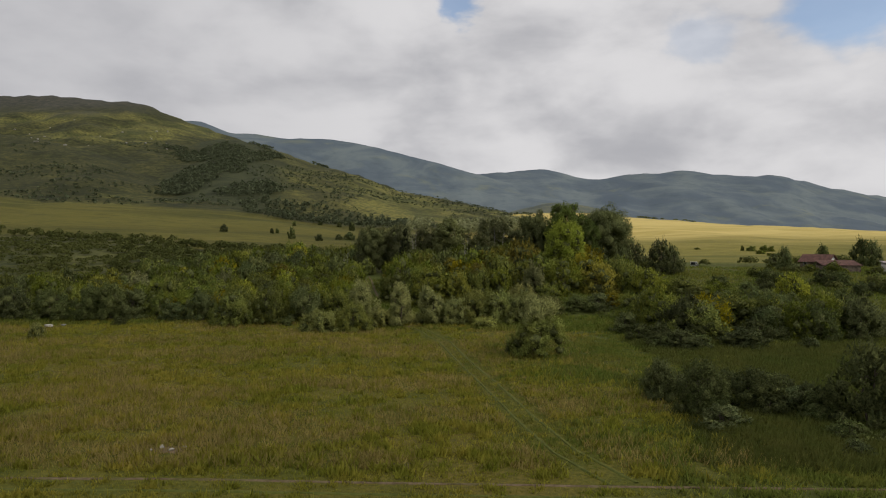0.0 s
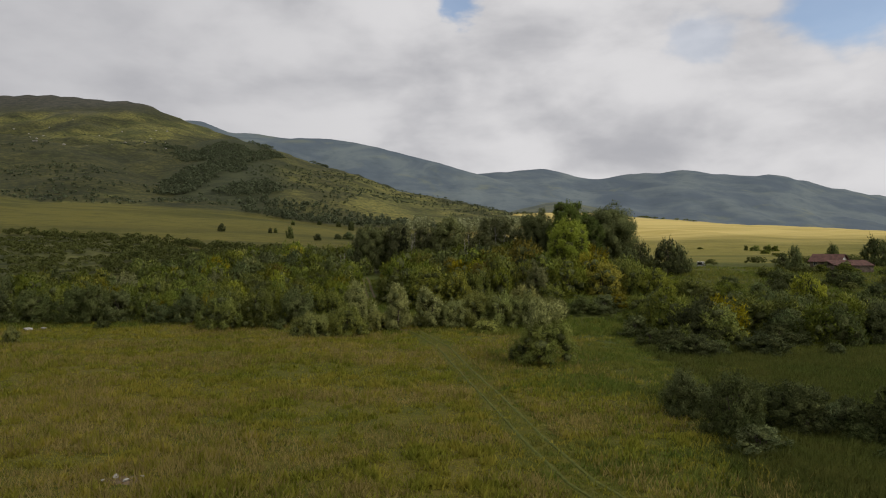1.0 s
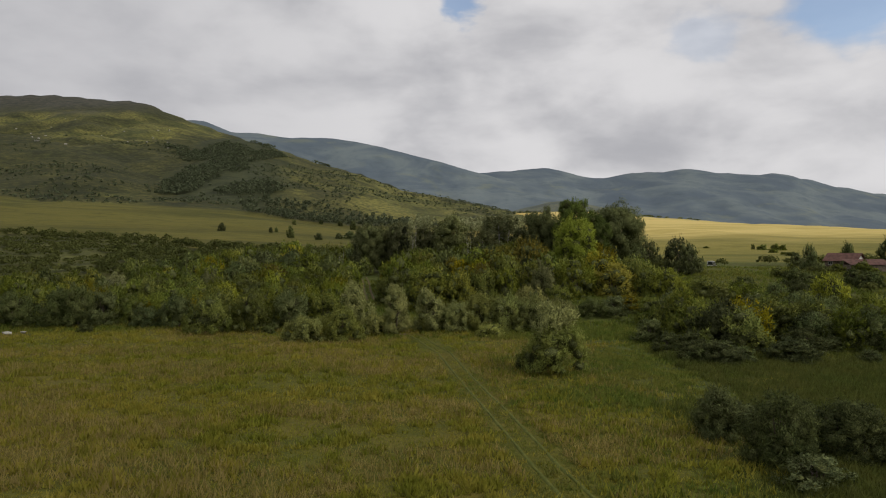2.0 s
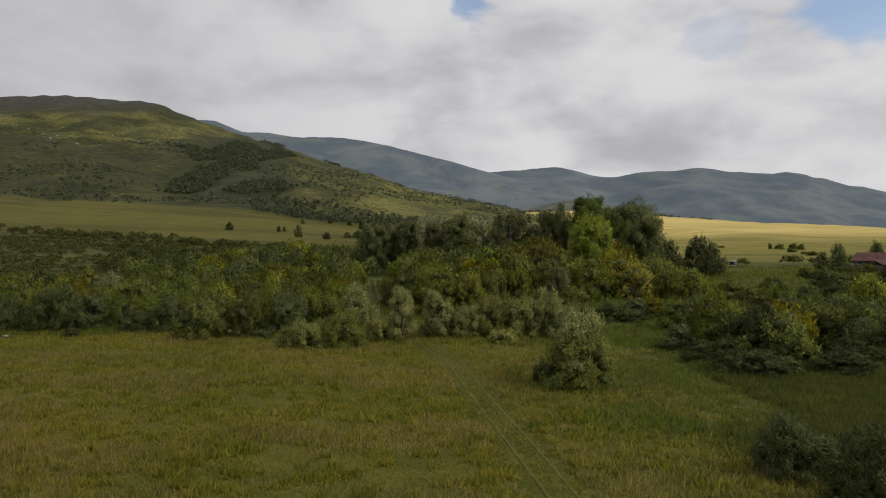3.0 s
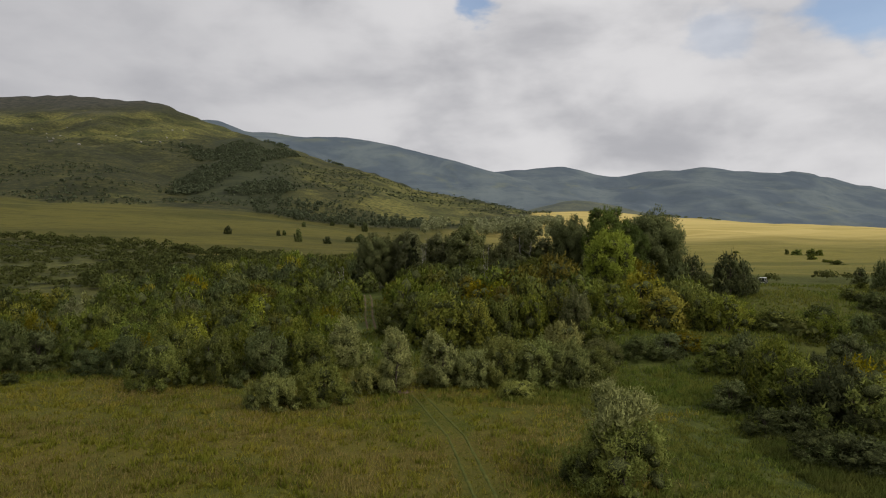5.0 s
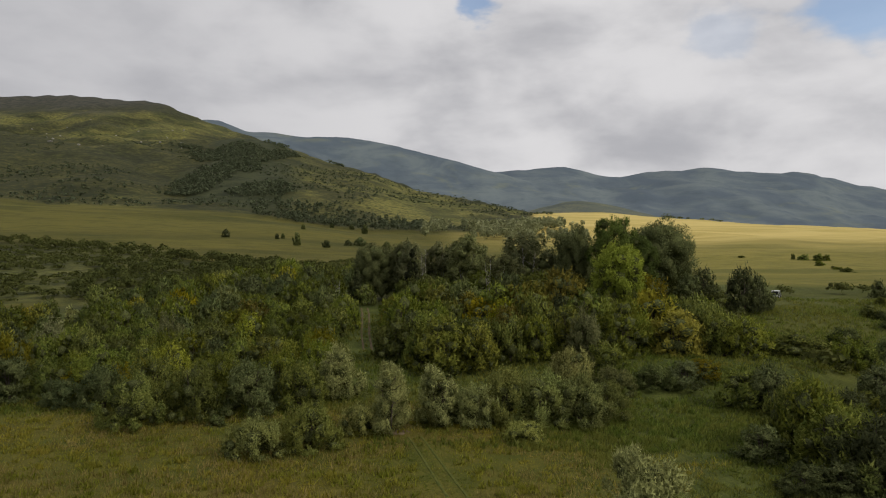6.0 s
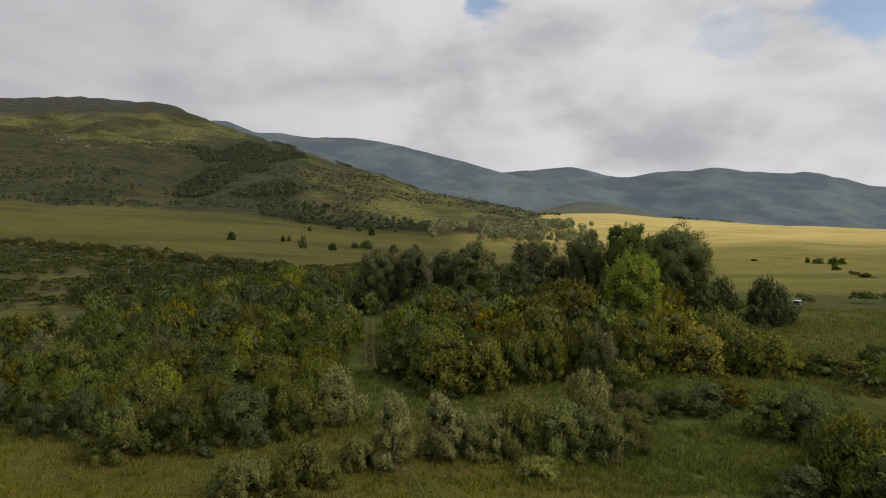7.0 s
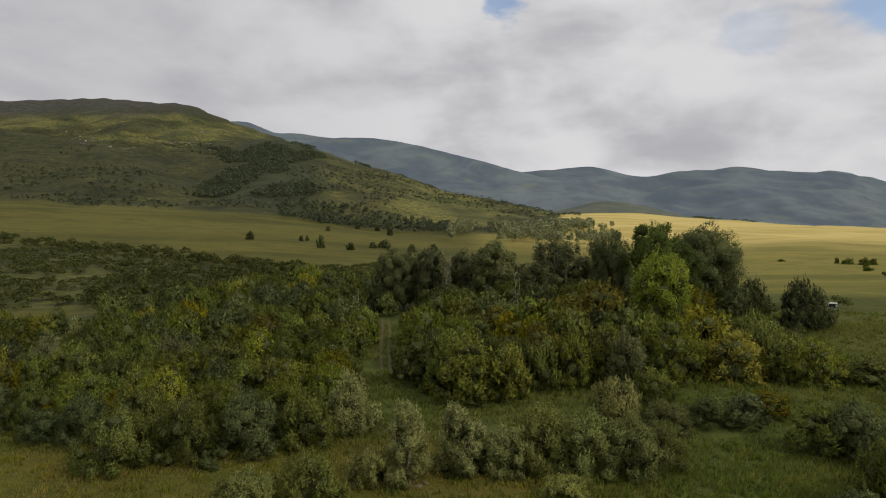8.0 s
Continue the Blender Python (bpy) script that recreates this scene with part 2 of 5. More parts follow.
def blade_material(name, dark, light, dry):
    m, n = material(name)
    isle = n.add("ShaderNodeNewGeometry").outputs["Random Per Island"]
    pos = n.add("ShaderNodeNewGeometry").outputs["Position"]
    wide = n.ramp(n.noise(pos, 0.06, 4), 0.40, 0.62)
    mid = n.ramp(n.noise(pos, 0.45, 3), 0.38, 0.62)
    c = n.mix(isle, tuple(0.85 * v for v in dark), tuple(1.15 * v for v in light))
    tuft = n.ramp(n.noise(pos, 1.1, 2), 0.35, 0.65)
    c = n.mix(n.math("MULTIPLY", n.math("ADD", n.math("MULTIPLY", wide, 0.55), n.math("MULTIPLY", mid, 0.50)), 0.95), c, dry)
    c = n.mix(n.math("MULTIPLY", tuft, 0.32), c, dark)
    finish(n, c, 0.7, through_light=0.5, spec=0.03)
    return m


def worn_grass_material():
    m, n = material("worn_grass")
    pos = n.add("ShaderNodeNewGeometry").outputs["Position"]
    f = n.noise(pos, 2.0, 5, 0.65)
    c = n.mix(n.ramp(f, 0.35, 0.65), (0.064, 0.076, 0.016), (0.110, 0.116, 0.026))
    finish(n, c, 0.95, f, 0.5, 0.05, spec=0.1)
    return m


WORN = worn_grass_material()
LAND = ground_material()
EARTH = earth_material()
GRASS = blade_material("grass_blades", (0.140, 0.165, 0.020), (0.270, 0.282, 0.036), (0.388, 0.325, 0.056))
WEED = blade_material("dark_weeds", (0.058, 0.078, 0.017), (0.118, 0.145, 0.034), (0.13, 0.135, 0.035))
STRAW = blade_material("straw_stalks", (0.20, 0.165, 0.045), (0.36, 0.30, 0.10), (0.42, 0.33, 0.12))
HERB = blade_material("herb_leaves", (0.084, 0.124, 0.022), (0.180, 0.228, 0.040), (0.235, 0.228, 0.050))


# ---- land ----
F = 1162.0 / 784.0


def lattice(ix, iy):
    h = (ix * 374761393 + iy * 668265263) & 0xFFFFFFFF
    h = ((h ^ (h >> 13)) * 1274126177) & 0xFFFFFFFF
    return ((h ^ (h >> 16)) & 0xFFFF) / 65535.0


def vnoise(x, y):
    x, y = np.asarray(x, float), np.asarray(y, float)
    ix, iy = np.floor(x).astype(np.int64), np.floor(y).astype(np.int64)
    fx, fy = x - ix, y - iy
    fx, fy = fx * fx * (3 - 2 * fx), fy * fy * (3 - 2 * fy)
    a, b, c, d = lattice(ix, iy), lattice(ix + 1, iy), lattice(ix, iy + 1), lattice(ix + 1, iy + 1)
    return (a * (1 - fx) + b * fx) * (1 - fy) + (c * (1 - fx) + d * fx) * fy


def fbm(x, y, octaves=4):
    total, amp = 0.0, 0.5
    for k in range(octaves):
        total = total + amp * vnoise(x * 2 ** k + 17.3 * k, y * 2 ** k - 9.1 * k)
        amp *= 0.5
    return total / (1 - 0.5 ** octaves)


def smooth(a, b, v):
    t = np.clip((v - a) / (b - a), 0, 1)
    return t * t * (3 - 2 * t)


def bearing(x, y):
    """Across the valley: -1 and 1 at the edges of the view."""
    return np.clip(np.asarray(x) / np.maximum(y, 60.0) * F, -1.5, 1.7)


def valley(x, y):
    s = bearing(x, y)
    near = np.interp(s, (-1, 1), (-0.8, 0.0))
    knots = (
        np.interp(s, (-1, 0, 0.5), (-0.6, 4.2, 6.6)),
        np.interp(s, (-0.7, 0, 0.7), (18, 10, 10)),
        np.interp(s, (-1, -0.4, -0.2, 0, 0.3, 0.7), (75, 51, 36, 33, 30, 30)),
        np.interp(s, (-1, 0, 0.3, 0.7, 1, 1.5), (190, 92, 93, 67, 50, 42)),
    )
    ys = (115.0, 190.0, 420.0, 800.0, 1500.0)
    z = near * smooth(30, 110, y)
    last = near
    for k in range(4):
        t = np.clip((y - ys[k]) / (ys[k + 1] - ys[k]), 0, 1)
        z = z + (knots[k] - last) * (t if k else t * t * (3 - 2 * t))
        last = knots[k]
    return z


# mountain ranges: crest bearing and height over distance, then distance of crest and foot
RANGES = (
    ("spur", (-1.4, -1.1, -1.0, -0.88, -0.77, -0.66, -0.55, -0.45, -0.25), (0.215, 0.188, 0.177, 0.164, 0.143, 0.113, 0.087, 0.065, 0.03), ((-1, -0.2), (1650, 1200)), 820, 20),
    ("shoulder", (-0.81, -0.68, -0.58, -0.49, -0.39, -0.29, -0.18, -0.11, 0.0, 0.1, 0.21), (0.095, 0.130, 0.157, 0.168, 0.154, 0.130, 0.109, 0.091, 0.077, 0.063, 0.048), ((-0.6, 0.2), (2300, 1500)), 850, 18),
    ("massif", (-1.4, -1.0, -0.89, -0.77, -0.68, -0.60, -0.49, -0.36, -0.2, 0.0), (0.23, 0.234, 0.235, 0.227, 0.222, 0.2005, 0.175, 0.143, 0.11, 0.06), ((-1, 0), (3300, 2800)), 1200, 58),
    ("hillock", (0.10, 0.17, 0.26, 0.33, 0.40, 0.53), (0.045, 0.060, 0.071, 0.066, 0.054, 0.03), ((0, 1), (2400, 2400)), 1600, 10),
    ("ridge", (-0.75, -0.60, -0.45, -0.30, -0.13, -0.06, 0.08, 0.21, 0.34), (0.16, 0.198, 0.178, 0.170, 0.156, 0.143, 0.116, 0.090, 0.06), ((-1, 1), (3800, 3800)), 2700, 34),
    ("range", (-0.2, 0.0, 0.08, 0.13, 0.23, 0.33, 0.43, 0.54, 0.66, 0.76, 0.86, 1.0, 1.3, 1.6), (0.10, 0.113, 0.116, 0.119, 0.1215, 0.1085, 0.115, 0.120, 0.113, 0.1125, 0.097, 0.080, 0.055, 0.04), ((-1, 1), (4300, 4300)), 2600, 30),
)


def curve_through(s, xs, ys):
    """A smooth curve through the crest's knots."""
    xs, ys = np.array(xs), np.array(ys)
    g = np.gradient(ys, xs)
    s = np.clip(s, xs[0], xs[-1])
    k = np.clip(np.searchsorted(xs, s) - 1, 0, len(xs) - 2)
    w = xs[k + 1] - xs[k]
    t = (s - xs[k]) / w
    return (2 * t ** 3 - 3 * t ** 2 + 1) * ys[k] + (t ** 3 - 2 * t ** 2 + t) * w * g[k] + (3 * t ** 2 - 2 * t ** 3) * ys[k + 1] + (t ** 3 - t ** 2) * w * g[k + 1]


def land(x, y):
    """Height, and which range stands highest (-1: the valley)."""
    x, y = np.atleast_1d(np.asarray(x, float)), np.atleast_1d(np.asarray(y, float))
    s = bearing(x, y)
    z = valley(x, y) + (fbm(x / 22, y / 22, 3) - 0.5) * 1.0 * smooth(25, 60, y) + (fbm(x / 160, y / 160, 3) - 0.5) * 14 * smooth(420, 900, y)
    z = z + 1.6 * smooth(19, 26, x) * smooth(58, 48, x) * smooth(123, 129, y) * smooth(142, 134, y)
    which = np.full(z.shape, -1)
    for i, (_, xs, es, (ds, dv), foot, rough) in enumerate(RANGES):
        crest = np.interp(s, ds, dv)
        top = 12.1 + curve_through(s, xs, es) * crest
        inside = smooth(xs[0] - 0.15, xs[0], s) * smooth(xs[-1] + 0.15, xs[-1], s)
        t = (y - foot) / (crest - foot)
        low = valley(x, np.minimum(y, foot)) - 4
        rise = np.clip(t, 0, 1) ** 1.12
        h = low + (top - low) * inside * rise
        gully = (fbm(x / 330 + 5 * i, y / 700, 5) - 0.5) * 2 + (fbm(x / 110, y / 200 + 7 * i, 5) - 0.5) * (1.0 if i < 4 else 1.6)
        h = h + rough * gully * np.clip(4 * t * (1 - t), 0, 1) * inside
        h = h + (fbm(s * 40 + 11 * i, y / 600, 3) - 0.5) * (1.5 if i < 4 else 8) * smooth(0.7, 1, t)
        h = np.where(t > 1, h - (y - crest) * 0.25, h)
        h = np.where(t < 0, -50, h)
        which = np.where(h > z, i, which)
        z = np.maximum(z, h)
    return z, which


def ground_z(x, y):
    return float(land(x, y)[0][0])


def mesh_from(name, verts, faces, mats, smooth_shade=False):
    """verts: n x 3, faces: m x 3 or m x 4 arrays."""
    verts, faces = np.asarray(verts, np.float32), np.asarray(faces, np.int32)
    me = bpy.data.meshes.new(name)
    k = faces.shape[1]
    me.vertices.add(len(verts))
    me.vertices.foreach_set("co", verts.ravel())
    me.loops.add(faces.size)
    me.loops.foreach_set("vertex_index", faces.ravel())
    me.polygons.add(len(faces))
    me.polygons.foreach_set("loop_start", np.arange(0, faces.size, k, dtype=np.int32))
    me.update(calc_edges=True)
    me.polygons.foreach_set("use_smooth", np.full(len(faces), smooth_shade))
    for m in mats:
        me.materials.append(m)
    return me


def face_out(verts, tris, normals):
    """Winds the triangles so that they face along their normals."""
    v = np.asarray(verts)
    geo = np.cross(v[tris[:, 1]] - v[tris[:, 0]], v[tris[:, 2]] - v[tris[:, 0]])
    back = np.einsum("ij,ij->i", geo, normals[tris[:, 0]]) < 0
    tris = tris.copy()
    tris[back] = tris[back][:, ::-1]
    return tris


def foliage_mesh(name, verts, tris, normals, mat):
    """Leaves that take the light as the rounded mass they belong to."""
    normals = normals / (np.linalg.norm(normals, axis=1, keepdims=True) + 1e-9)
    me = mesh_from(name, verts, face_out(verts, tris, normals), [mat], True)
    me.normals_split_custom_set_from_vertices(normals.tolist())
    return me


def build_land():
    front = np.radians(np.arange(-46, 46.01, 0.3))
    rest = np.radians(np.arange(48, 313, 3.0))
    ang = np.concatenate([front, rest])
    rad = np.concatenate([[0.0], 4.0 * 1.0245 ** np.arange(0, 320)])
    rad = rad[rad < 6000]
    a, r = np.meshgrid(ang, rad)
    x, y = r * np.sin(a), r * np.cos(a) - 12.0
    z, which = land(x.ravel(), y.ravel())
    verts = np.stack([x.ravel(), y.ravel(), z], 1)
    nr, na = x.shape
    i, j = np.meshgrid(np.arange(nr - 1), np.arange(na), indexing="ij")
    j2 = (j + 1) % na
    faces = np.stack([i * na + j, (i + 1) * na + j, (i + 1) * na + j2, i * na + j2], -1).reshape(-1, 4)[:, ::-1]
    ob = new("ground", mesh_from("ground", verts, faces, [LAND], True))
    X, Y = verts[:, 0], verts[:, 1]
    S = bearing(X, Y)
    wob = (fbm(X / 60, Y / 60, 4) - 0.5) * 2
    wobs = (fbm(X / 14, Y / 14, 4) - 0.5) * 2
    valley_floor = which < 0
    field = smooth(225, 240, Y + 12 * wob) * smooth(0, 18, X - np.interp(Y, (225, 420, 600, 800, 1500), (58, 68, 30, 60, 150)) + 10 * wob) * valley_floor
    # valley meadow strip lightened with field colour to look sunlit
    field = np.maximum(field, 0.55 * smooth(-0.06, 0.03, S) * smooth(0.30, 0.24, S) * smooth(330, 390, Y + 20 * wob) * smooth(840, 800, Y) * valley_floor)
    hay_low = np.interp(S, (-1.2, -1.0, -0.75, -0.4, -0.2, 0.1), (500, 460, 412, 332, 300, 280))
    hay = smooth(-10, 10, Y - hay_low + 25 * wob) * smooth(0.30, 0.22, S) * (1 - field) * smooth(840, 815, Y + 22 * wob)
    hay = np.maximum(hay, smooth(-104, -114, X + 8 * wob) * smooth(198, 204, Y + 5 * wobs) * smooth(224, 218, Y + 5 * wobs))
    climb = (verts[:, 2] - 12.1) / np.maximum(Y, 300)
    rag = (fbm(X / 210 + 3, Y / 420, 4) - 0.5) * 2
    # grassy open slopes painted sun-bright high on the massif, woods on the shoulder's flank, dark moor on the tops
    sunlit_swath = smooth(0.145, 0.175, climb) * smooth(0.222, 0.205, climb) * smooth(-0.40, -0.52, S)
    sunlit_pasture = (0.05 + 0.85 * sunlit_swath * smooth(-0.5, 0.3, rag)) * (which == 2)
    # the spur stays dark in colour, as under cloud shadow
    sunlit_pasture = np.maximum(sunlit_pasture, (0.02 + 0.5 * smooth(0.2, 0.6, rag)) * (which == 0))
    sunlit_pasture = np.maximum(sunlit_pasture, 1.15 * smooth(-0.6, 0.1, rag) * smooth(-0.34, -0.08, S) * (which == 1))
    sunlit_pasture = np.maximum(sunlit_pasture, 0.42 * (which == 1))
    sunlit_pasture = np.maximum(sunlit_pasture, 0.8 * (which == 3))
    sunlit_pasture = np.maximum(sunlit_pasture, smooth(-0.1, 0.3, rag) * (which < 0) * smooth(0.3, -0.1, S) * 0.6)
    wood = smooth(-0.35, 0.05, rag + 0.25) * smooth(-0.66, -0.58, S) * smooth(-0.31, -0.43, S) * (which == 1)
    moor = smooth(0.200, 0.222, climb + 0.012 * rag) * (which == 2)
    hay = np.maximum(hay, 0.42 * smooth(40, 56, X + 6 * wobs) * smooth(104, 116, Y + 4 * wobs) * smooth(-0.5, 0.15, wob + 0.6 * wobs) * (1 - field) * (Y < 260))
    layers = {
        "field": field,
        # this ramp also carries the painted sun patch on the far field
        "ripe": smooth(480, 900, Y + 90 * wob + 60 * S),
        "hay": hay,
        "hill": np.maximum((which >= 0) & (which <= 3), 0) * 1.0 * (1 - field),
        # the hillock takes part of the painted haze too
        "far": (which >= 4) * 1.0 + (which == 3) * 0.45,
        "lush": np.maximum(smooth(110, 120, Y + 5 * wobs), smooth(4, 20, X - np.interp(Y, (30, 60, 100), (5, 3.5, 2)) + 9 * wobs)) * smooth(450, 430, Y),
        "sunlit_pasture": sunlit_pasture,
        "wood": wood,
        "moor": moor,
    }
    layers["hill"] = np.maximum(layers["hill"], smooth(815, 835, Y + 22 * wob) * (S < 0.25) * (1 - layers["far"]) * (1 - field))
    layers["hill"] = np.maximum(layers["hill"], 0.85 * smooth(195, 215, Y + 8 * wob) * smooth(-0.05, -0.15, S) * (1 - hay) * (Y < 860))
    for name, v in layers.items():
        at = ob.data.attributes.new(name, "FLOAT", "POINT")
        at.data.foreach_set("value", np.asarray(v, np.float32))
    return tagged(ob, "rough meadow valley rising to fields, heath hills and ranges painted haze-blue", "ground", kind="structure")


build_land()


# ---- plants ----
def stem(verts, faces, p0, p1, r0, r1, sides=5):
    """Adds a tapered limb to the lists."""
    p0, p1 = np.array(p0, float), np.array(p1, float)
    d = (p1 - p0) / np.linalg.norm(p1 - p0)
    u = np.cross(d, (0.3, 0.9, 0.1))
    u /= np.linalg.norm(u)
    w = np.cross(d, u)
    b = len(verts)
    for p, r in ((p0, r0), (p1, r1)):
        for k in range(sides):
            a = 2 * math.pi * k / sides
            verts.append(p + r * (math.cos(a) * u + math.sin(a) * w))
    for k in range(sides):
        k2 = (k + 1) % sides
        faces.append((b + k, b + k2, b + sides + k2, b + sides + k))


def leaf_quads(rng, points, out, size, long=1.6, up=0.0, sag=0.0):
    """A bent leaf spray at each point, facing roughly outwards."""
    n = len(points)
    nrm = out * 0.9 + rng.normal(0, 0.55, (n, 3)) + np.array((0, 0, 0.35 + up))
    nrm /= np.linalg.norm(nrm, axis=1, keepdims=True)
    t = np.cross(nrm, rng.normal(0, 1, (n, 3)))
    t[:, 2] += -sag
    t /= np.linalg.norm(t, axis=1, keepdims=True) + 1e-6
    w = np.cross(nrm, t)
    s = (size * rng.uniform(0.55, 1.45, n))[:, None]
    a = points - t * s * long * 0.5
    b = points + w * s * 0.5 + nrm * s * 0.12
    c = points + t * s * long * 0.5 - nrm * s * 0.15
    d = points - w * s * 0.5 + nrm * s * 0.12
    verts = np.stack([a, b, c, d], 1).reshape(-1, 3)
    faces = np.arange(4 * n).reshape(-1, 4)
    return verts, faces


def leaf_sprays(rng, points, out, size, long=1.6, sag=0.0):
    """A pointed leaf spray at each point, growing outwards and up."""
    n = len(points)
    nrm = out + rng.normal(0, 0.30, (n, 3)) + np.array((0, 0, 0.2))
    nrm /= np.linalg.norm(nrm, axis=1, keepdims=True)
    t = rng.normal(0, 0.55, (n, 3)) + np.array((0, 0, 0.7 - 1.4 * sag))
    t -= np.einsum("ij,ij->i", t, nrm)[:, None] * nrm
    t /= np.linalg.norm(t, axis=1, keepdims=True) + 1e-6
    w = np.cross(nrm, t)
    t = t * 0.88 + out * 0.42
    s = (size * rng.uniform(0.55, 1.45, n))[:, None]
    foot = points - t * s * long * 0.4
    v = np.stack([foot - w * s * 0.45, foot + w * s * 0.45, points + t * s * long * 0.6], 1).reshape(-1, 3)
    return v, np.arange(3 * n).reshape(-1, 3)


ICO = None


def blob(rng, centre, radii):
    """A crumpled inner mass of foliage."""
    global ICO
    if ICO is None:
        bm = bmesh.new()
        bmesh.ops.create_icosphere(bm, subdivisions=1, radius=1.08)
        ICO = (np.array([v.co[:] for v in bm.verts]), np.array([[v.index for v in f.verts] for f in bm.faces]))
        bm.free()
    v = ICO[0] * rng.uniform(0.62, 1.14, (len(ICO[0]), 1))
    return v * radii + centre, ICO[1]


def crown_mesh(name, lobes, count, size, mat, seed, h, w, long=1.6, sag=0.0, core=0.70, spiky=0.0, twigs=9, tall=1.7):
    """Leaf sprays gathered on small clumps round each lobe, over an inner mass coloured dark for shade."""
    rng = np.random.default_rng(seed)
    subs = []
    for k, l in enumerate(lobes):
        many = twigs + (k == len(lobes) - 1) * 3
        for j in range(many):
            d = rng.normal(0, 1, 3) + np.array((0.5 * l[0], 0.5 * l[1], 0)) / max(l[3], 0.3) + (0, 0, 0.45)
            d /= np.linalg.norm(d)
            r = 0.36 * rng.uniform(0.5, 1.5)
            c = np.array(l[:3]) + d * np.array(l[3:6]) * rng.uniform(0.45, 1.0)
            subs.append((*c, l[3] * r, l[4] * r, l[5] * r * rng.uniform(1.0, tall + 1.2 * spiky), *d))
    subs = np.array(subs)
    area = subs[:, 3] * subs[:, 4] + subs[:, 4] * subs[:, 5] + subs[:, 3] * subs[:, 5]
    pick = rng.choice(len(subs), count, p=area / area.sum())
    L = subs[pick]
    d = rng.normal(0, 1, (count, 3)) + 0.55 * L[:, 6:9] + np.array((0, 0, 0.25))
    d /= np.linalg.norm(d, axis=1, keepdims=True)
    shell = 0.25 + 1.05 * rng.random(count) ** 0.8 + (0.2 + 0.9 * spiky) * (rng.random(count) ** 7) * (d[:, 2] > -0.2)
    p = L[:, :3] + d * L[:, 3:6] * shell[:, None]
    fit = np.array([0.5 * w / np.percentile(np.hypot(p[:, 0], p[:, 1]), 95)] * 2 + [h / np.percentile(p[:, 2], 99.2)])
    p = p * fit
    keep = p[:, 2] > 0.02
    p, d, back = p[keep], d[keep], L[keep, 6:9]
    v, tri = leaf_sprays(rng, p, d, size, long, sag)
    # upright shoots that break the outline
    shoot = (rng.random(len(p)) < 0.12 + 0.2 * spiky) & (d[:, 2] > -0.1)
    tip = d * 0.55 + np.array((0, 0, 0.75 - sag)) + rng.normal(0, 0.3, d.shape)
    tip = tip / np.linalg.norm(tip, axis=1, keepdims=True) * (size * long * rng.uniform(0.9, 1.9, len(p)))[:, None]
    v.reshape(-1, 3, 3)[shoot, 2] = p[shoot] + tip[shoot]
    middle = p - np.array((0, 0, 0.45 * h))
    middle /= np.linalg.norm(middle, axis=1, keepdims=True) + 1e-9
    nv = d * 0.32 + back * 0.38 + middle * 0.45 + rng.normal(0, 0.30, d.shape) + np.array((0, 0, 0.15))
    vs, fs, ns, base = [v], [tri], [np.repeat(nv, 3, 0)], len(v)
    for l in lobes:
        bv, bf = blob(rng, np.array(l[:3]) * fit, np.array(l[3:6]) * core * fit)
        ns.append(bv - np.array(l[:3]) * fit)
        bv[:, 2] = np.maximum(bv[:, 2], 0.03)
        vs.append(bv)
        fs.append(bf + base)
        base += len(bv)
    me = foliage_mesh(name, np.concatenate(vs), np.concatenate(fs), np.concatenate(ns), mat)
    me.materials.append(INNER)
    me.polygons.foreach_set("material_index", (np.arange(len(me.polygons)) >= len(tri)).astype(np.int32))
    return me


def shrub_lobes(rng, h, w, n, low=0.17):
    """Uneven clumps piled into a bush h high and w wide."""
    out = []
    for k in range(n):
        a = 2.4 * k + rng.uniform(-0.6, 0.6)
        q = (k + 0.5) / n
        z = h * (low + (0.78 - low) * (1 - q) ** 0.7 * rng.uniform(0.72, 1.12))
        r = w * 0.37 * q ** 0.6 * rng.uniform(0.8, 1.15)
        s = rng.uniform(0.7, 1.3)
        rad = w * 0.155 * s * (1.2 - 0.3 * q)
        out.append((r * math.cos(a), r * math.sin(a), z, rad, rad, min(h * 0.20 * s, z + 0.05)))
    for k in range(7):
        a = 0.9 * k + rng.uniform(-0.3, 0.3)
        q = rng.uniform(0.28, 0.37)
        out.append((w * q * math.cos(a), w * q * math.sin(a), h * 0.11, w * 0.14, w * 0.14, h * rng.uniform(0.11, 0.16)))
    out.append((0, 0, h * 0.29, w * 0.29, w * 0.29, h * 0.29))
    return out


def tree_lobes(rng, h, w, n, low=0.25, top=0.9, peak=0.5):
    """Clumps that make a domed crown, widest at the share peak of its height."""
    out = []
    for k in range(n):
        q = (k + 0.5) / n
        z = h * (low + (top - low) * q)
        prof = math.sqrt(max(0.10, 1 - ((q - peak) / (0.72 if q > peak else 0.80)) ** 2))
        a = 2.4 * k + rng.uniform(-0.4, 0.4)
        r = w * 0.33 * prof * rng.uniform(0.75, 1.1)
        rad = w * (0.13 + 0.09 * prof) * rng.uniform(0.8, 1.2)
        out.append((r * math.cos(a), r * math.sin(a), z, rad, rad, rad * rng.uniform(1.0, 1.4)))
    out.append((0, 0, h * (low + top) / 2, w * 0.27, w * 0.27, h * 0.33))
    return out


